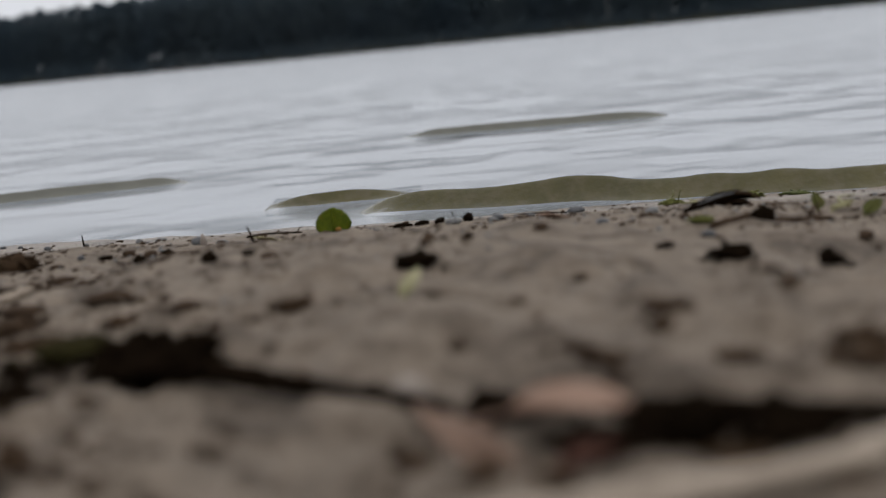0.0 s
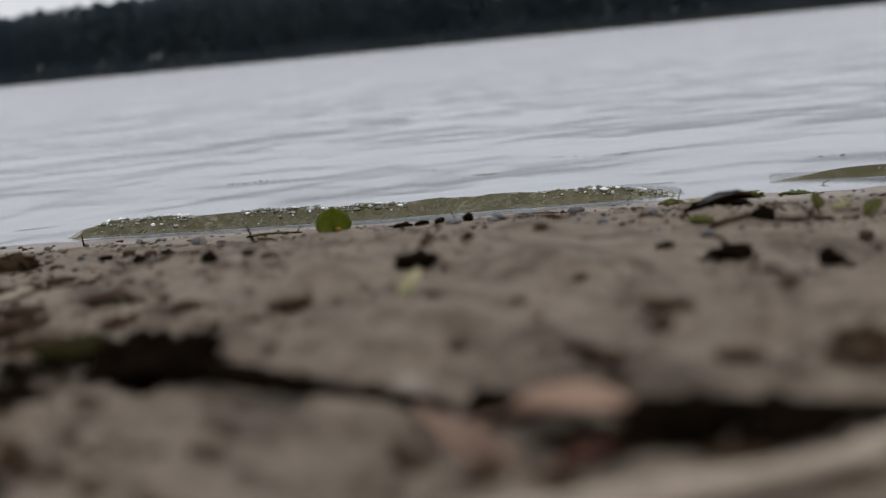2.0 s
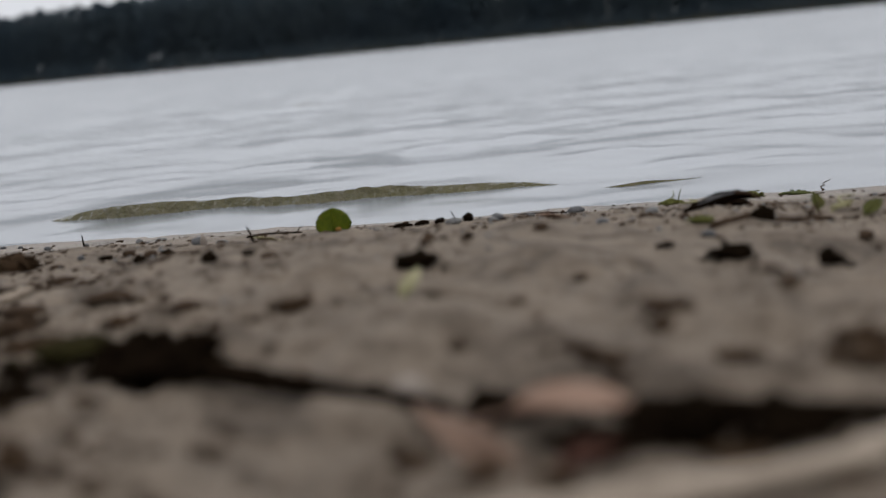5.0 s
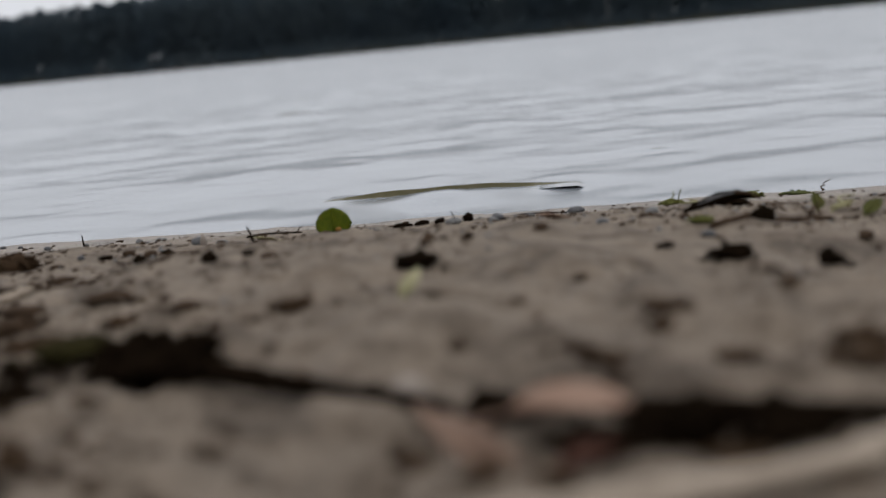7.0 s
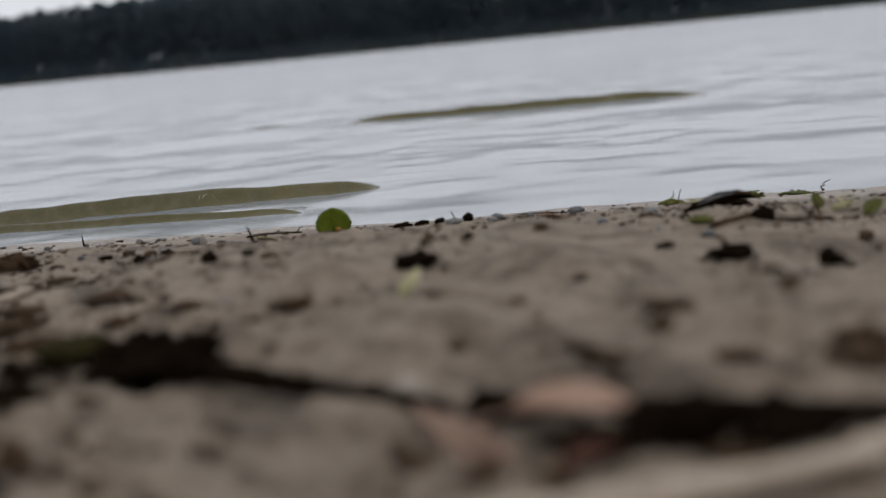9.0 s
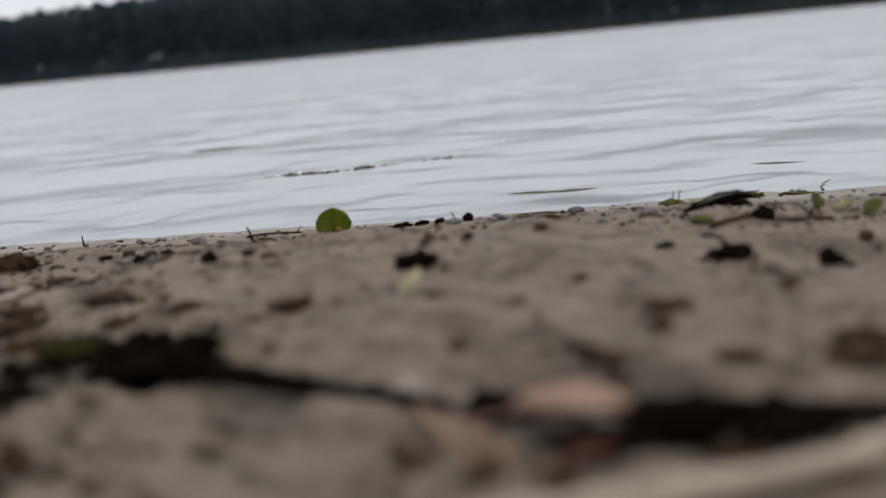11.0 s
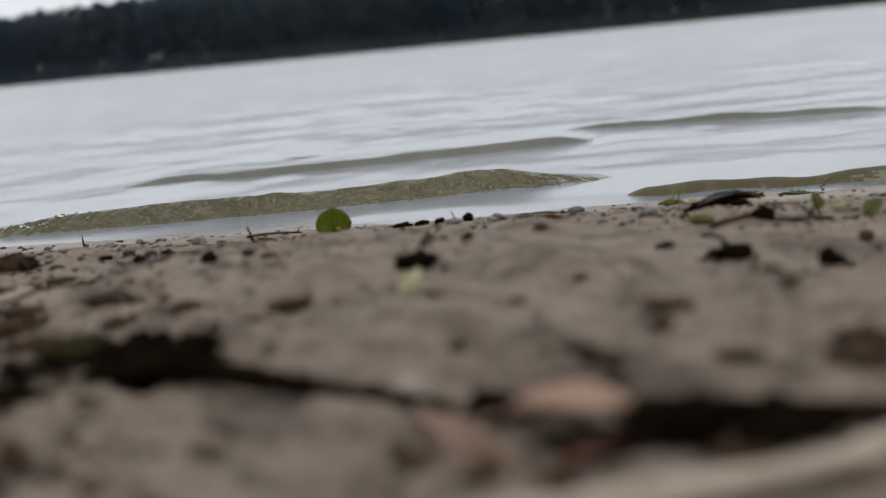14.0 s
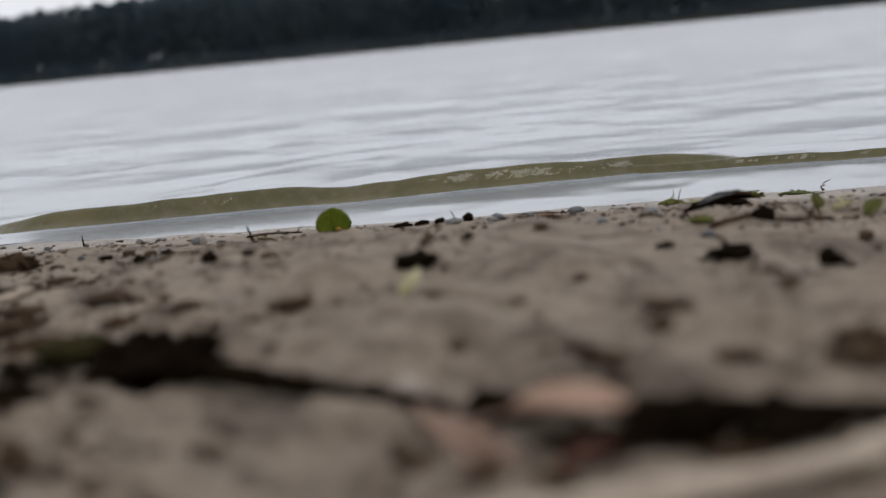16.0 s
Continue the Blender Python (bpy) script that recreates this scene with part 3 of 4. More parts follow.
def beach_things():
    # the round green leaf that stands up on the beach
    ob = fallen_leaf("round_leaf", -0.134, 1.512, 0.036, 0.045, GREEN_LEAF, "round glossy green leaf standing upright on the sand", 4, 72, 0,
                     seed=3, curl=-0.22, lift=-0.004, stalk=0, tip=0.85, full=0.5)
    part("brown_spot", rock((0.004, 0.003, 0.0015), 4, 0.3), ORANGE, ob).matrix_basis = pose(0.006, 0.0075, 0.0008)
    stone(-0.144, 1.500, (0.009, 0.006, 0.003), OLD_LEAF, "brown scrap of leaf under the round leaf", 6, 20, "leaf_scrap", "leaf")

    # leaves further along
    fallen_leaf("beach_leaf", 0.382, 1.217, 0.020, 0.016, OLIVE_LEAF, "small olive-green leaf lying against plant litter", 20, 60, 10, seed=5, curl=0.5)
    fallen_leaf("beach_leaf", 0.405, 1.240, 0.024, 0.008, PALE_LEAF, "pale yellow withered leaf on the sand", -75, 20, 25, seed=6, curl=0.5)
    fallen_leaf("beach_leaf", 0.432, 1.222, 0.026, 0.018, OLIVE_LEAF, "yellow-green leaf lying on the sand", -60, 32, 12, seed=7, curl=0.3)
    fallen_leaf("beach_leaf", 0.132, 1.318, 0.026, 0.010, TAN, "thin tan leaf flat on the sand", 80, 6, 0, seed=8, curl=0.4)
    fallen_leaf("beach_leaf", -0.205, 1.483, 0.030, 0.008, PALE_LEAF, "narrow yellow-green blade on the sand", 70, 5, 10, seed=9, curl=0.4)
    fallen_leaf("sand_leaf", -0.030, 0.776, 0.044, 0.011, PALE_LEAF, "pale yellow leaf half buried in the sand", -14, 16, 12, seed=10, curl=0.5, lift=0.003)
    fallen_leaf("sand_leaf", 0.021, 0.488, 0.054, 0.022, PINK_LEAF, "pinkish tan leaf curled on the sand", -115, 6, 14, seed=11, curl=0.7, lift=0.009)
    fallen_leaf("sand_leaf", 0.078, 0.552, 0.034, 0.010, TWIG, "dark brown curled leaf beside the tan leaf", 70, 25, 20, seed=12, curl=1.4, lift=0.006)
    fallen_leaf("sand_leaf", -0.019, 0.540, 0.153, 0.015, TAN, "long reddish-brown leaf lying across the furrow", -163, 2, 6, seed=13, curl=0.5, lift=0.004, tip=0.95, full=0.45)
    fallen_leaf("sand_leaf", 0.033, 0.412, 0.031, 0.010, RED_LEAF, "dark red-brown leaf in the furrow", -59, 4, 15, seed=14, curl=0.8, lift=0.002)

    # pebbles of the wash line
    wash = ((0.176, 1.560, 0.013, 0.009, 0.0055, 5), (0.168, 1.252, 0.008, 0.006, 0.0035, 6), (0.070, 1.478, 0.010, 0.008, 0.0065, 7),
            (-0.308, 1.530, 0.010, 0.009, 0.0075, 8), (-0.268, 1.470, 0.010, 0.008, 0.0055, 9), (0.248, 1.116, 0.008, 0.006, 0.0045, 10),
            (-0.555, 1.70, 0.005, 0.005, 0.004, 11), (-0.400, 1.334, 0.005, 0.004, 0.004, 12), (0.108, 1.45, 0.006, 0.005, 0.004, 15),
            (-0.66, 1.82, 0.005, 0.004, 0.003, 16), (-0.62, 1.78, 0.004, 0.004, 0.003, 17), (-0.50, 1.70, 0.005, 0.004, 0.003, 18), (-0.47, 1.66, 0.004, 0.004, 0.003, 19))
    for x, y, a, b, c, s in wash:
        stone(x, y, (a, b, c), STONE, "dark wet pebble at the wash line", s, s * 37, group="pebbles at the wash line")
    for x, y, a, b, c, s in ((0.016, 1.487, 0.012, 0.008, 0.005, 21), (0.064, 1.462, 0.007, 0.006, 0.005, 22), (-0.430, 1.72, 0.006, 0.005, 0.004, 23),
                             (-0.39, 1.68, 0.008, 0.006, 0.003, 24), (0.24, 1.36, 0.010, 0.007, 0.005, 25)):
        stone(x, y, (a, b, c), GREY_STONE, "grey wet pebble at the wash line", s, s * 53, group="pebbles at the wash line")
    stone(-0.296, 1.500, (0.004, 0.004, 0.010), SHELL, "small pale shell fragment standing in the sand", 26, 10, "shell", "shell")
    stone(-0.022, 0.565, (0.0095, 0.008, 0.0075), SHELL, "pale pinkish pebble on the near sand", 27, 30)

    # crumbs of bark and earth
    for x, y, a, b, c, s in ((-0.047, 1.492, 0.012, 0.006, 0.003, 31), (-0.022, 1.492, 0.010, 0.006, 0.0045, 32), (-0.001, 1.496, 0.010, 0.006, 0.004, 33),
                             (0.035, 1.504, 0.011, 0.008, 0.008, 34), (0.092, 1.320, 0.010, 0.005, 0.003, 36), (0.075, 1.38, 0.008, 0.006, 0.004, 37),
                             (0.088, 1.061, 0.009, 0.007, 0.005, 38), (-0.375, 1.339, 0.010, 0.008, 0.005, 39), (-0.357, 1.373, 0.012, 0.009, 0.009, 40),
                             (-0.315, 1.253, 0.013, 0.009, 0.008, 41), (-0.322, 1.329, 0.011, 0.009, 0.008, 42), (-0.314, 1.383, 0.010, 0.007, 0.006, 43),
                             (-0.414, 1.293, 0.010, 0.007, 0.004, 44), (0.187, 1.012, 0.014, 0.007, 0.005, 45), (0.378, 1.069, 0.013, 0.009, 0.007, 46),
                             (-0.199, 1.024, 0.012, 0.009, 0.009, 47), (-0.150, 1.03, 0.012, 0.008, 0.005, 48), (-0.17, 1.05, 0.008, 0.006, 0.005, 49)):
        stone(x, y, (a * (1.0 if y > 1.4 else 0.85), b * 0.8, c * (0.95 if y > 1.4 else 0.62)), BARK if s % 2 or y > 1.4 else TWIG, "crumb of dark wet bark on the sand", s, s * 29, "bark_crumb", "bark", "bark crumbs", 0.5)

    # larger dark lumps on the near sand
    litter("litter_tuft", -0.020, 0.905, 0.021, 0.012, 0.013, BARK, "dark rotten leaf tuft on the sand", 51)
    litter("litter_tuft", -0.098, 0.768, 0.016, 0.010, 0.010, OLD_LEAF, "small brown leaf tuft on the sand", 52, 16)
    litter("litter_tuft", 0.231, 0.952, 0.022, 0.013, 0.013, BARK, "dark crumbly tuft of plant litter", 53)
    litter("litter_tuft", 0.286, 0.884, 0.011, 0.010, 0.014, BARK, "round dark clod on the sand", 54, 14)
    litter("litter_tuft", -0.462, 1.310, 0.030, 0.014, 0.020, OLD_LEAF, "dark red-brown withered leaves with bent stalks", 55, 30)
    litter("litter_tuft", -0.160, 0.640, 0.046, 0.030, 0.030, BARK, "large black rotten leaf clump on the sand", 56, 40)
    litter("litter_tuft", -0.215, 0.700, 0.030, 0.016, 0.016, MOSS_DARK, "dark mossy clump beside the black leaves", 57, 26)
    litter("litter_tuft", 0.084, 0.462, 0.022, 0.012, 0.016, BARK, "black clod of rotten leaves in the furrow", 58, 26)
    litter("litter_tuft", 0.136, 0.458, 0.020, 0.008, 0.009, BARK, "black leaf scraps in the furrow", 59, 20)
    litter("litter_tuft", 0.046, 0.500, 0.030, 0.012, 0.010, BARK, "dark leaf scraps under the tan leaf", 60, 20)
    litter("litter_tuft", 0.190, 0.545, 0.018, 0.010, 0.008, OLD_LEAF, "dark crumbly litter on the berm", 61, 20)
    # brown scraps added to give the dark of a shaded hollow
    litter("litter_tuft", 0.112, 0.640, 0.012, 0.020, 0.005, TWIG, "thin brown litter for the shade in a hollow", 62, 14)
    litter("litter_tuft", -0.263, 0.935, 0.018, 0.010, 0.006, TWIG, "thin brown litter on the berm", 63, 14)
    litter("litter_tuft", -0.298, 0.790, 0.014, 0.010, 0.008, MOSS_DARK, "dull green tuft on the near sand", 64, 14)
    litter("litter_tuft", -0.205, 0.520, 0.014, 0.010, 0.008, TWIG, "dark brown litter on loose sand", 65, 14)

    litter("litter_tuft", -0.190, 0.445, 0.022, 0.014, 0.010, BARK, "dark rotten litter in loose sand", 66, 16)
    litter("litter_tuft", -0.238, 0.650, 0.014, 0.012, 0.010, BARK, "dark leaf litter beside a mossy clump", 67, 16)
    litter("litter_tuft", 0.075, 0.580, 0.016, 0.006, 0.006, OLD_LEAF, "thin brown leaf litter above the tan leaf", 68, 12)
    litter("litter_tuft", 0.060, 0.436, 0.026, 0.012, 0.008, BARK, "dark rotten leaf litter below a black stick", 70, 22)
    litter("litter_tuft", 0.098, 0.430, 0.024, 0.012, 0.008, OLD_LEAF, "dark red-brown leaf litter below a black stick", 71, 22)
    litter("litter_tuft", 0.135, 0.560, 0.018, 0.008, 0.006, OLD_LEAF, "thin brown litter on uneven sand", 69, 12)

    litter("litter_tuft", -0.211, 0.662, 0.030, 0.016, 0.014, MOSS_DARK, "dull olive leaf clump beside the black leaves", 120, 24)
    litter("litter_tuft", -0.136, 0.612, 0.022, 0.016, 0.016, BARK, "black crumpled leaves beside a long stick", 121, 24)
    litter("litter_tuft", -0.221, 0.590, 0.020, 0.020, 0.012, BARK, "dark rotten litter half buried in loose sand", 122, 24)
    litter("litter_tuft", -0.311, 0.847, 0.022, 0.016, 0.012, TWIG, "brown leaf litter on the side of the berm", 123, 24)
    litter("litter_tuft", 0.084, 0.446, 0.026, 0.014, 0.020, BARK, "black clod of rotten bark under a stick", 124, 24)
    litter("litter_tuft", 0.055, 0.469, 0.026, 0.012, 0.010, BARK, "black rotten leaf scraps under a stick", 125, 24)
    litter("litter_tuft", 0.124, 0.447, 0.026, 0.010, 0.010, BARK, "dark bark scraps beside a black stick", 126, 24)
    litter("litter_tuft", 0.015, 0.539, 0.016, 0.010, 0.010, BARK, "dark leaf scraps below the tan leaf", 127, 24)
    litter("litter_tuft", -0.020, 0.457, 0.012, 0.016, 0.006, OLD_LEAF, "brown leaf scraps pressed into loose sand", 128, 24)
    litter("litter_tuft", 0.007, 0.412, 0.010, 0.012, 0.006, OLD_LEAF, "dark brown scraps beside a reddish leaf", 129, 24)
    litter("litter_tuft", 0.183, 0.525, 0.016, 0.010, 0.006, OLD_LEAF, "dark rotten litter on the berm", 130, 24)
    litter("litter_tuft", 0.132, 0.407, 0.020, 0.010, 0.006, OLD_LEAF, "dark brown litter beside pale driftwood", 131, 24)
    litter("litter_tuft", -0.249, 0.879, 0.022, 0.014, 0.006, TWIG, "flat brown leaf litter on the side of the berm", 160, 18)
    litter("litter_tuft", -0.336, 0.946, 0.026, 0.014, 0.007, TWIG, "damp brown leaf litter beside bleached wood", 161, 18)
    litter("litter_tuft", -0.229, 0.835, 0.020, 0.012, 0.006, OLD_LEAF, "flat rotten leaves on the berm", 162, 18)
    litter("litter_tuft", -0.180, 0.825, 0.016, 0.010, 0.005, TWIG, "thin flat leaf litter on the berm", 163, 18)
    litter("litter_tuft", -0.361, 1.133, 0.018, 0.012, 0.006, TWIG, "crumbly brown litter on the side of the berm", 164, 18)
    litter("litter_tuft", -0.262, 0.749, 0.026, 0.014, 0.010, OLD_LEAF, "rotten brown leaves beside a mossy clump", 165, 18)
    litter("litter_tuft", 0.115, 0.614, 0.014, 0.008, 0.005, OLD_LEAF, "dark curled leaf scraps in a shallow hollow", 166, 18)
    litter("litter_tuft", 0.107, 0.603, 0.008, 0.012, 0.005, OLD_LEAF, "dark curled leaf scraps in a shallow hollow", 167, 18)
    litter("litter_tuft", -0.190, 0.493, 0.014, 0.014, 0.008, OLD_LEAF, "dark brown litter half buried in loose sand", 168, 18)

    # weed at the water's edge
    litter("weed_tuft", 0.300, 1.560, 0.018, 0.008, 0.009, GREEN_WEED, "pale green weed sprigs at the water's edge", 71, 22, "water weed")
    litter("weed_tuft", 0.421, 1.630, 0.018, 0.010, 0.011, GREEN_WEED, "yellow-green weed tuft at the water's edge", 72, 34, "water weed")
    litter("weed_tuft", 0.486, 1.640, 0.026, 0.009, 0.007, WEED, "flat dark green weed at the water's edge", 73, 30, "water weed")
    litter("weed_tuft", 0.252, 1.165, 0.017, 0.010, 0.007, GREEN_WEED, "mossy green weed on the sand", 74, 26, "water weed")
    litter("weed_tuft", 0.325, 1.395, 0.040, 0.020, 0.013, BARK, "black sodden weed and bark on the beach", 75, 34, "water weed")
    litter("weed_tuft", 0.345, 1.145, 0.024, 0.010, 0.006, TWIG, "brown stalks and litter along a stick", 76, 24, "water weed")

    # sticks
    twig("driftwood_stick", 0.256, 1.143, 0.384, 1.180, 0.0032, TWIG, "brown stick with a knot lying on the sand", 81, sprigs=2)
    stone(0.309, 1.150, (0.011, 0.008, 0.010), BARK, "dark knotted lump of bark on a stick", 82, 0, "bark_lump", "bark", "", 0.5)
    twig("twig", 0.075, 1.640, 0.172, 1.560, 0.0016, BARK, "straight thin dark twig at the wash line", 83, bend=0.02)
    twig("twig", 0.202, 1.237, 0.256, 1.240, 0.0013, TWIG, "thin brown twig with a side shoot", 84, sprigs=2)
    twig("twig", -0.248, 1.540, -0.178, 1.545, 0.0018, BARK, "dark twig lying beside the round leaf", 85, sprigs=1)
    twig("twig", -0.229, 1.470, -0.236, 1.474, 0.0016, BARK, "short dark twig standing up in the sand", 86, lift1=0.020, bend=0.0)
    twig("twig", -0.500, 1.690, -0.502, 1.692, 0.0014, BARK, "thin dark stalk standing up in the sand", 87, lift1=0.016, bend=0.0)
    twig("twig", -0.352, 1.030, -0.296, 1.058, 0.0018, TWIG, "brown twig on the edge of the berm", 88)
    twig("twig", 0.020, 1.52, 0.014, 1.53, 0.0009, BARK, "tiny dark stalk standing in the sand", 89, lift1=0.012, bend=0.0)
    twig("pale_stick", -0.376, 1.004, -0.352, 1.024, 0.0042, PALE_WOOD, "short bleached piece of driftwood", 90, bend=0.0)
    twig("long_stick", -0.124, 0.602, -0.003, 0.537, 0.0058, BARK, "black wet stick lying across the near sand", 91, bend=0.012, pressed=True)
    # a black stick whose thickness takes in the shade along the furrow
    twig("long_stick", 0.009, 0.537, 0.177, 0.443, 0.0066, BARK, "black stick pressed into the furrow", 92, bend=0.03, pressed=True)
    twig("pale_stick", 0.000, 0.362, 0.205, 0.430, 0.0060, PALE_WOOD, "pale worn driftwood stick on the near sand", 93, lift1=0.004, bend=0.02)

    # a flat piece of black bark, curled sprigs and stalks beside the weed
    slab = tagged(new("bark_slab"), "flat weathered slab of black wet bark on the beach", "bark")
    slab.location = (0.257, 1.267, on_sand(0.257, 1.267))
    part("bark", tube([(0, 0, 0.002), (0.018, 0.008, 0.006), (0.040, 0.016, 0.010), (0.062, 0.026, 0.011), (0.080, 0.036, 0.005)], [0.002, 0.004, 0.0058, 0.0052, 0.002], 9, 0.25, 5), BARK, slab)
    part("splinter", tube([(0.058, 0.020, 0.014), (0.074, 0.022, 0.012), (0.088, 0.026, 0.004)], [0.0022, 0.0018, 0.0010], 6, 0.15, 6), TWIG, slab)
    part("strip", tube([(0.012, 0.004, 0.006), (0.036, 0.010, 0.012), (0.060, 0.020, 0.014)], [0.0010, 0.0018, 0.0010], 6, 0.2, 7), STONE, slab)
    twig("sprig", 0.299, 1.563, 0.306, 1.575, 0.0009, GREEN_WEED, "thin curled green sprig standing in wet sand", 140, lift1=0.016, bend=0.3, category="sprig")
    twig("sprig", 0.310, 1.567, 0.314, 1.563, 0.0009, GREEN_WEED, "thin curled green sprig standing in wet sand", 141, lift1=0.018, bend=0.3, category="sprig")
    twig("sprig", 0.297, 1.482, 0.325, 1.551, 0.001, PALE_LEAF, "pale bent stalk on the wet sand", 142, lift1=0.005, bend=0.3, category="sprig")
    twig("sprig", 0.407, 1.253, 0.454, 1.317, 0.0017, PALE_LEAF, "pale yellow stalk between two leaves", 143, lift1=0.008, bend=0.3, category="sprig")
    twig("sprig", 0.539, 1.694, 0.561, 1.725, 0.001, TWIG, "thin brown sprig at the wash line", 144, lift1=0.014, bend=0.3, category="sprig")


def grit():
    """Crumbs of plant and small gravel strewn over the beach, too many to count."""
    rnd = random.Random(77)
    ico = bmesh.new()
    bmesh.ops.create_icosphere(ico, subdivisions=1, radius=1)
    iv = [v.co.copy() for v in ico.verts]
    fi = [[v.index for v in f.verts] for f in ico.faces]
    ico.free()
    for name, mat, count, label in (("plant_crumbs", TWIG, 2500, "dark brown plant crumbs strewn over the sand"),
                                    ("gravel", GREY_STONE, 700, "small grey gravel strewn over the beach")):
        verts, faces = [], []
        for _ in range(count):
            y = 0.4 + 1.4 * rnd.random() ** 0.75
            x = y * rnd.uniform(-0.42, 0.42)
            near = 1.0 if y > 1.1 else 0.45
            drift = x < -0.14 * y and 1.0 < y < 1.5 and rnd.random() < 0.6 and name == "plant_crumbs"
            if not drift and vnoise(x * 6, y * 6, 51) < (-0.15 if y > 1.1 else 0.15) or rnd.random() > near + 0.3:
                continue
            z = float(sand_z(x, y))
            if z < 0.004 or (z < 0.028 and rnd.random() < 0.7):
                continue
            r = rnd.uniform(0.0007, 0.0025) * (1.35 if y > 1.15 else 1.0) * (1.25 if rnd.random() < 0.2 else 0.85)
            long = rnd.uniform(0.8, 2.6) if name == "plant_crumbs" else rnd.uniform(0.8, 1.3)
            a = rnd.uniform(0, 3.14)
            ca, sa = math.cos(a), math.sin(a)
            b = len(verts)
            for v in iv:
                px, py = v.x * r * long, v.y * r
                verts.append((x + px * ca - py * sa + rnd.uniform(-0.2, 0.2) * r, y + px * sa + py * ca, z + v.z * r * 0.6 + r * 0.3))
            faces.extend([[b + q for q in f] for f in fi])
        tagged(solid(name, verts, faces, mat, flat=True), label, "debris", kind="stuff")


def leaf_litter():
    """Dark rotten scraps of leaf pressed into the berm, thickest at both sides of the furrow."""
    rnd = random.Random(123)
    verts, faces = [], []
    placed = 0
    while placed < 220:
        y = rnd.uniform(0.38, 1.12)
        x = y * rnd.uniform(-0.46, 0.46)
        u = x / y
        want = 0.10 + 0.9 * max(0.0, float(vnoise(x * 9 + 3, y * 9, 61))) + 0.55 * max(0.0, abs(u) - 0.16) * 3.5 * (1 if y < 0.85 else 0.5) + (0.6 if u < -0.14 else 0)
        if rnd.random() > want:
            continue
        placed += 1
        size = 0.003 + 0.015 * rnd.random() ** 2
        v, f = leaf_blade(size, size * rnd.uniform(0.4, 0.9), rnd.randrange(99), 0.6, wavy=0.15, nl=4, nw=2)
        m = pose(x, y, float(sand_z(x, y)) + 0.0012, rnd.uniform(-22, 22), rnd.uniform(-22, 22), rnd.uniform(0, 360))
        b = len(verts)
        verts.extend([m @ Vector(q) for q in v])
        faces.extend([[b + i for i in q] for q in f])
    tagged(solid("leaf_litter", verts, faces, OLD_LEAF), "dark brown rotten leaf scraps pressed into the sand", "leaf litter", kind="stuff")


def leaf_mould():
    """Damp brown mould of broken leaves that covers one side of the berm."""
    rnd = random.Random(321)
    verts, faces = [], []
    for _ in range(900):
        y = rnd.uniform(0.58, 1.12)
        u = -0.40 + 0.27 * rnd.random() ** 1.4
        x = u * y
        if vnoise(x * 13, y * 13, 71) < -0.12 + 1.6 * max(0.0, u + 0.26):
            continue
        size = 0.002 + 0.008 * rnd.random() ** 2
        v, f = leaf_blade(size, size * rnd.uniform(0.4, 0.9), rnd.randrange(99), 0.7, wavy=0.2, nl=3, nw=2)
        m = pose(x, y, float(sand_z(x, y)) + 0.001, rnd.uniform(-30, 30), rnd.uniform(-30, 30), rnd.uniform(0, 360))
        b = len(verts)
        verts.extend([m @ Vector(q) for q in v])
        faces.extend([[b + i for i in q] for q in f])
    tagged(solid("leaf_mould", verts, faces, TWIG), "damp brown mould of broken leaves on the berm", "leaf litter", kind="stuff")


# ---- build ----
ORANGE = organic("rust_spot", (0.09, 0.045, 0.008), (0.17, 0.085, 0.015), 200, 0.6)
TAN = organic("reddish_leaf", (0.060, 0.034, 0.022), (0.15, 0.092, 0.062), 45, 0.65)
RED_LEAF = organic("red_brown_leaf", (0.022, 0.008, 0.005), (0.060, 0.024, 0.015), 60, 0.7)
SHELL = organic("shell", (0.13, 0.108, 0.09), (0.24, 0.20, 0.17), 90, 0.5)
MOSS_DARK = organic("dark_moss", (0.007, 0.006, 0.002), (0.020, 0.017, 0.006), 90, 0.9, gloss=0.02)
GREEN_WEED = organic("yellow_green_weed", (0.030, 0.032, 0.006), (0.085, 0.084, 0.020), 120, 0.7)

ground()
water = lake()
woods()
reeds()
birch(57.5, 17.0, -0.10, 3)
birch(77.0, 16.0, 0.01, 4)
beach_things()
grit()
leaf_litter()
leaf_mould()

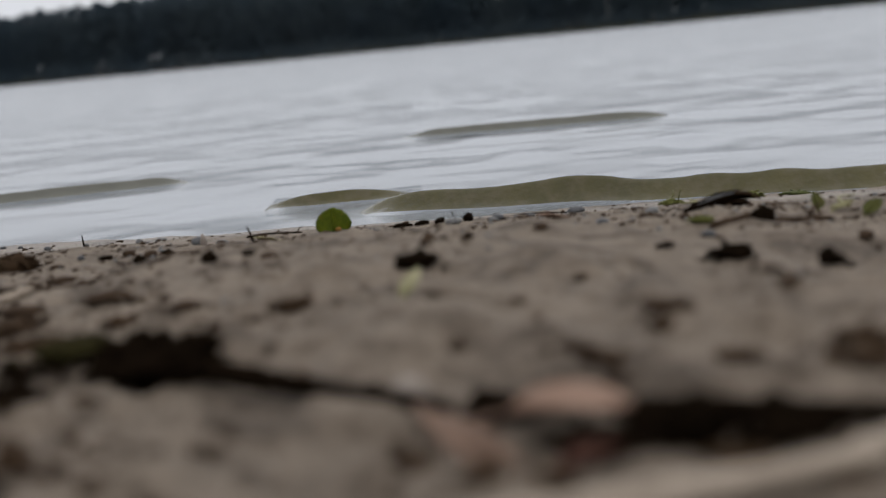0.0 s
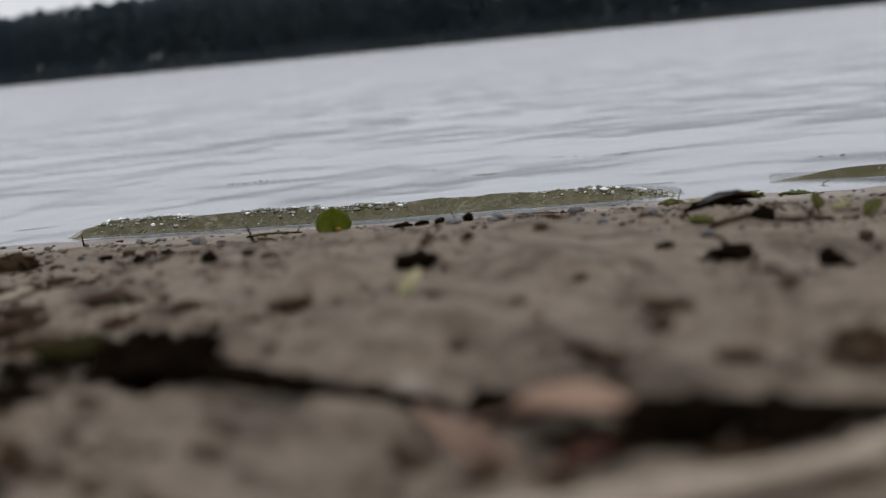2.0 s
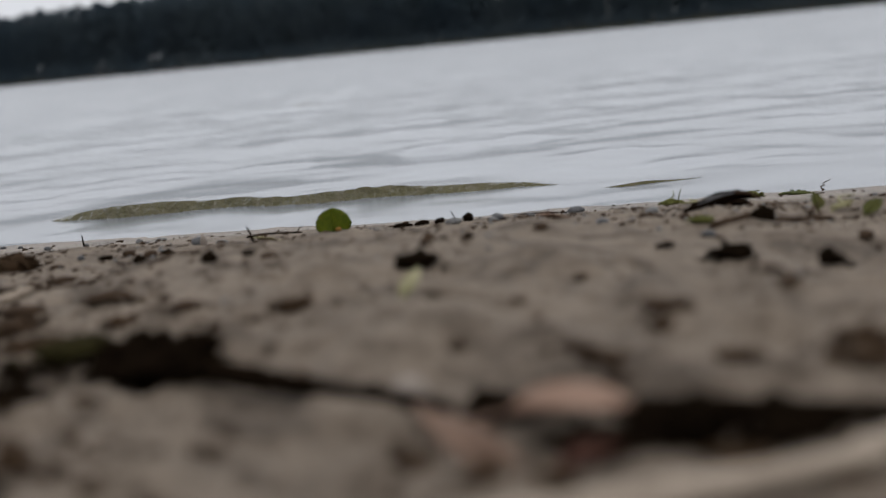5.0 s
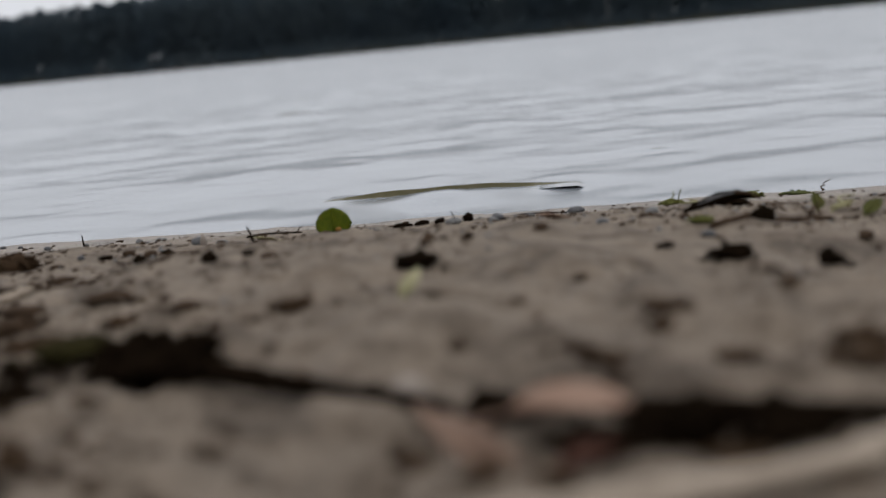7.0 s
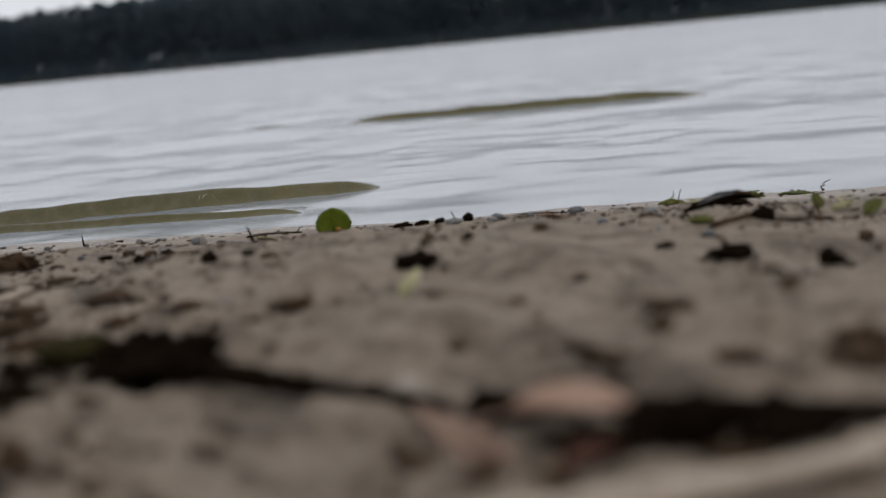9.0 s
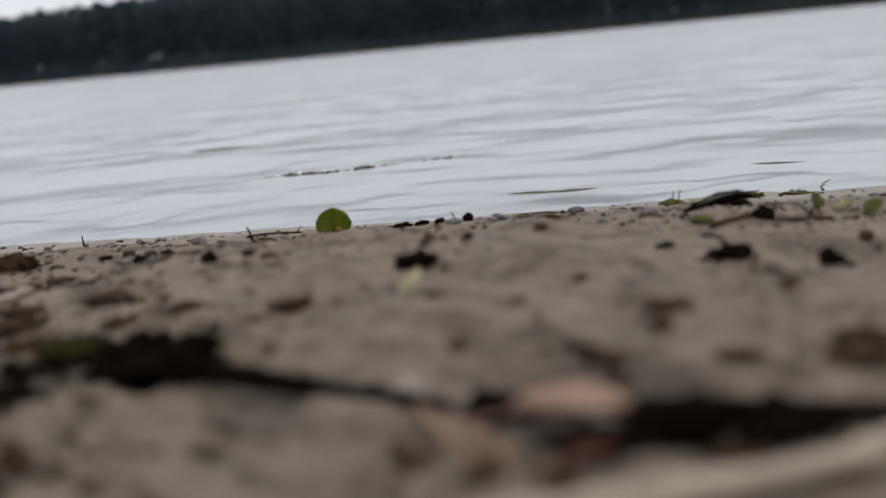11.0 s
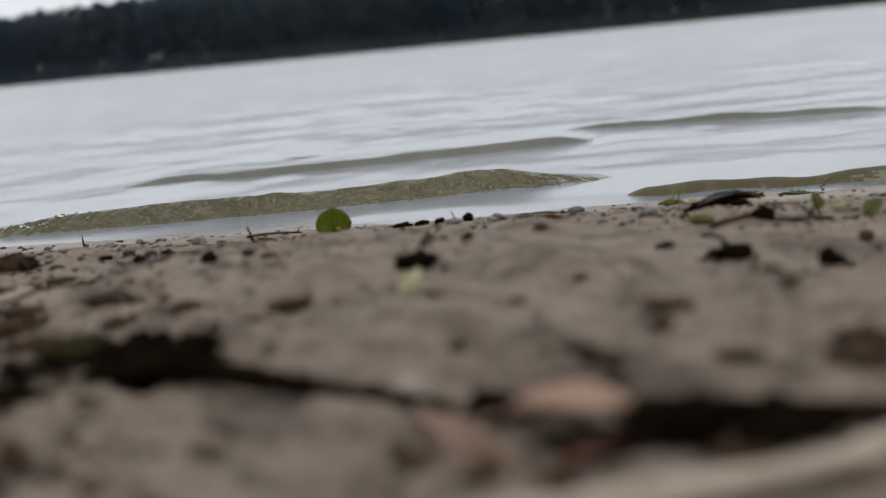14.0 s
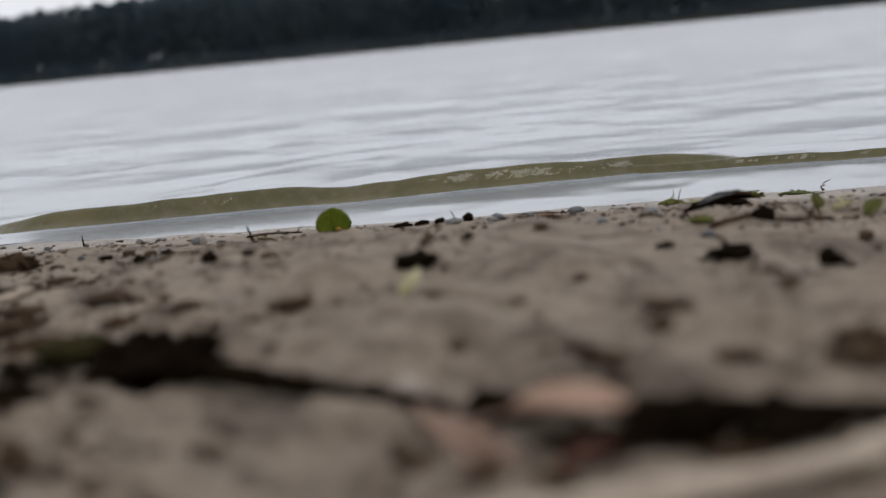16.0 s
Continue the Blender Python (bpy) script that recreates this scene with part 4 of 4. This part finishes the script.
WAVES = [  # length, height, foam, and (seconds, x, y, turn, height by then) of the crest
    (0.72, 0.038, 0.2, [(0.0, 0.35, 1.79, -18, 0.038)]),
    (0.21, 0.023, 0.0, [(0.0, -0.16, 2.11, 2, 0.023)]),
    (0.43, 0.024, 0.1, [(0.0, -0.84, 2.69, 10, 0.024)]),
    (0.56, 0.024, 0.0, [(0.0, 0.28, 3.42, -9, 0.024)]),
    (0.56, 0.021, 0.0, [(0.5, -0.55, 2.90, 10, 0.021)]),
    (0.68, 0.029, 0.3, [(0.5, -0.11, 2.29, -3, 0.015), (1.0, -0.13, 1.96, -10, 0.029)]),
    (0.37, 0.023, 0.1, [(1.0, -0.93, 2.74, 10, 0.023), (1.5, -0.67, 2.35, 7, 0.020)]),
    (0.73, 0.029, 0.7, [(1.0, 0.19, 2.29, -4, 0.015), (1.5, -0.01, 2.29, -12, 0.029), (2.0, -0.11, 1.87, -9, 0.028)]),
    (0.25, 0.018, 0.2, [(2.0, 0.66, 1.79, -17, 0.018)]),
    (0.54, 0.032, 0.1, [(2.5, 0.15, 2.12, 1, 0.032)]),
    (0.37, 0.041, 0.6, [(2.5, 0.73, 1.84, -10, 0.021), (3.0, 0.47, 1.80, -15, 0.041)]),
    (0.76, 0.033, 0.5, [(3.0, -0.26, 1.92, -12, 0.033)]),
    (0.88, 0.024, 0.6, [(3.5, -0.42, 1.85, -12, 0.024)]),
    (0.49, 0.014, 0.5, [(3.5, 0.41, 1.74, -14, 0.014)]),
    (0.18, 0.018, 0.0, [(3.5, 0.07, 2.33, 6, 0.018)]),
    (0.34, 0.022, 0.0, [(3.5, 0.40, 2.29, -4, 0.022), (4.0, 0.55, 1.79, -18, 0.017)]),
    (0.23, 0.022, 0.0, [(3.5, 0.67, 2.08, -20, 0.022)]),
    (0.65, 0.027, 0.3, [(4.0, -0.07, 2.09, -6, 0.027)]),
    (0.40, 0.021, 0.1, [(4.0, 0.57, 2.07, -20, 0.021)]),
    (0.78, 0.033, 0.3, [(5.2, -0.25, 2.06, -9, 0.033)]),
    (0.48, 0.028, 0.2, [(5.4, 0.39, 1.78, -10, 0.028)]),
    (0.56, 0.022, 0.2, [(6.3, -0.53, 2.07, -3, 0.020), (6.5, -0.50, 1.96, -2, 0.022)]),
    (0.69, 0.029, 0.2, [(6.3, 0.25, 1.87, -4, 0.022), (6.5, 0.24, 1.76, -3, 0.029)]),
    (0.34, 0.011, 0.0, [(7.0, 0.02, 2.09, -7, 0.011)]),
    (0.37, 0.024, 0.1, [(7.5, 0.06, 1.99, -1, 0.024), (8.0, 0.05, 1.85, -6, 0.016)]),
    (0.40, 0.022, 0.3, [(7.5, 0.55, 1.88, -11, 0.020), (8.0, 0.49, 1.72, -13, 0.022)]),
    (0.34, 0.026, 0.0, [(8.0, -0.68, 2.31, 6, 0.026), (8.5, -0.58, 2.04, 0, 0.020)]),
    (0.14, 0.017, 0.1, [(8.0, -0.27, 1.84, -5, 0.017)]),
    (0.16, 0.012, 0.0, [(8.5, -0.21, 2.04, 0, 0.012)]),
    (0.26, 0.010, 0.3, [(8.5, 0.47, 1.73, -7, 0.010)]),
    (0.68, 0.033, 0.2, [(9.0, -0.57, 2.25, 2, 0.027), (9.2, -0.54, 2.14, 2, 0.033)]),
    (0.54, 0.014, 0.2, [(9.0, -0.59, 2.07, -10, 0.014)]),
    (0.96, 0.029, 0.0, [(9.0, 0.33, 4.30, -11, 0.029)]),
    (0.79, 0.034, 0.3, [(10.2, -0.33, 2.14, -3, 0.034)]),
    (0.53, 0.028, 0.2, [(10.4, 0.37, 1.81, -5, 0.028)]),
    (0.36, 0.022, 0.6, [(11.5, -0.62, 1.97, -1, 0.022)]),
    (0.62, 0.029, 0.1, [(11.3, 0.14, 1.86, -12, 0.018), (11.6, 0.18, 1.81, -8, 0.029)]),
    (0.26, 0.014, 0.1, [(11.5, 0.63, 1.82, -17, 0.014)]),
    (0.58, 0.043, 0.7, [(11.3, -0.20, 2.57, 10, 0.030), (11.6, -0.30, 2.37, 7, 0.043), (12.0, -0.20, 2.04, -4, 0.042)]),
    (0.40, 0.042, 0.2, [(12.0, -0.70, 2.10, 2, 0.042)]),
    (0.41, 0.016, 0.0, [(12.0, 0.21, 2.64, 10, 0.016)]),
    (0.61, 0.033, 0.1, [(12.5, -0.60, 2.37, 7, 0.033)]),
    (0.21, 0.026, 0.0, [(12.5, 0.15, 1.82, -3, 0.026)]),
    (0.28, 0.026, 0.1, [(12.5, 0.63, 1.72, -8, 0.026)]),
    (0.90, 0.043, 0.6, [(12.5, 0.08, 2.33, -4, 0.025), (13.0, -0.11, 2.04, 0, 0.043)]),
    (0.87, 0.043, 0.4, [(13.0, -0.13, 2.81, 10, 0.040), (13.5, -0.39, 2.30, 6, 0.043), (14.0, -0.27, 2.07, 1, 0.035)]),
    (0.58, 0.021, 0.0, [(12.5, 0.61, 3.32, 6, 0.021)]),
    (0.38, 0.024, 0.5, [(13.5, 0.53, 1.71, -11, 0.024)]),
    (0.83, 0.027, 0.0, [(14.0, -0.17, 2.75, 6, 0.022), (14.5, -0.56, 2.49, 10, 0.027)]),
    (0.62, 0.020, 0.0, [(14.0, 0.72, 3.02, -21, 0.020)]),
    (0.46, 0.043, 0.2, [(14.0, 0.55, 1.79, -12, 0.014), (14.5, 0.54, 1.76, -18, 0.043)]),
    (0.26, 0.020, 0.2, [(14.5, 0.01, 1.85, -3, 0.020)]),
    (0.51, 0.014, 0.3, [(14.5, -0.49, 1.93, -8, 0.014)]),
    (0.83, 0.034, 0.3, [(15.0, -0.32, 2.15, 3, 0.034)]),
    (0.49, 0.043, 0.3, [(15.0, 0.56, 1.94, -12, 0.043), (15.5, 0.46, 1.73, -9, 0.027)]),
    (0.70, 0.021, 0.6, [(15.5, 0.01, 1.83, -9, 0.021)]),
    (0.48, 0.016, 0.4, [(15.5, -0.54, 1.92, -8, 0.016)]),
    (1.06, 0.034, 0.2, [(15.8, -0.19, 2.16, -5, 0.021), (16.0, -0.16, 2.11, 0, 0.034)]),
    (0.50, 0.016, 0.0, [(16.0, 0.57, 2.05, -11, 0.016)]),
]
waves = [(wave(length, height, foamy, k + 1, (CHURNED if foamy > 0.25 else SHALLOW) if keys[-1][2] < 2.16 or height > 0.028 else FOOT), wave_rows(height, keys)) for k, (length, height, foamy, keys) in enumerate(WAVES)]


def motions():
    # the ripples drift towards the beach, under whose sand the sheet slides
    walk(water, [(0.0, pose(0, 0, 0)), (16.0, pose(0, -SPEED * 16, 0))])
    for ob, rows in waves:
        walk(ob, rows)


motions()
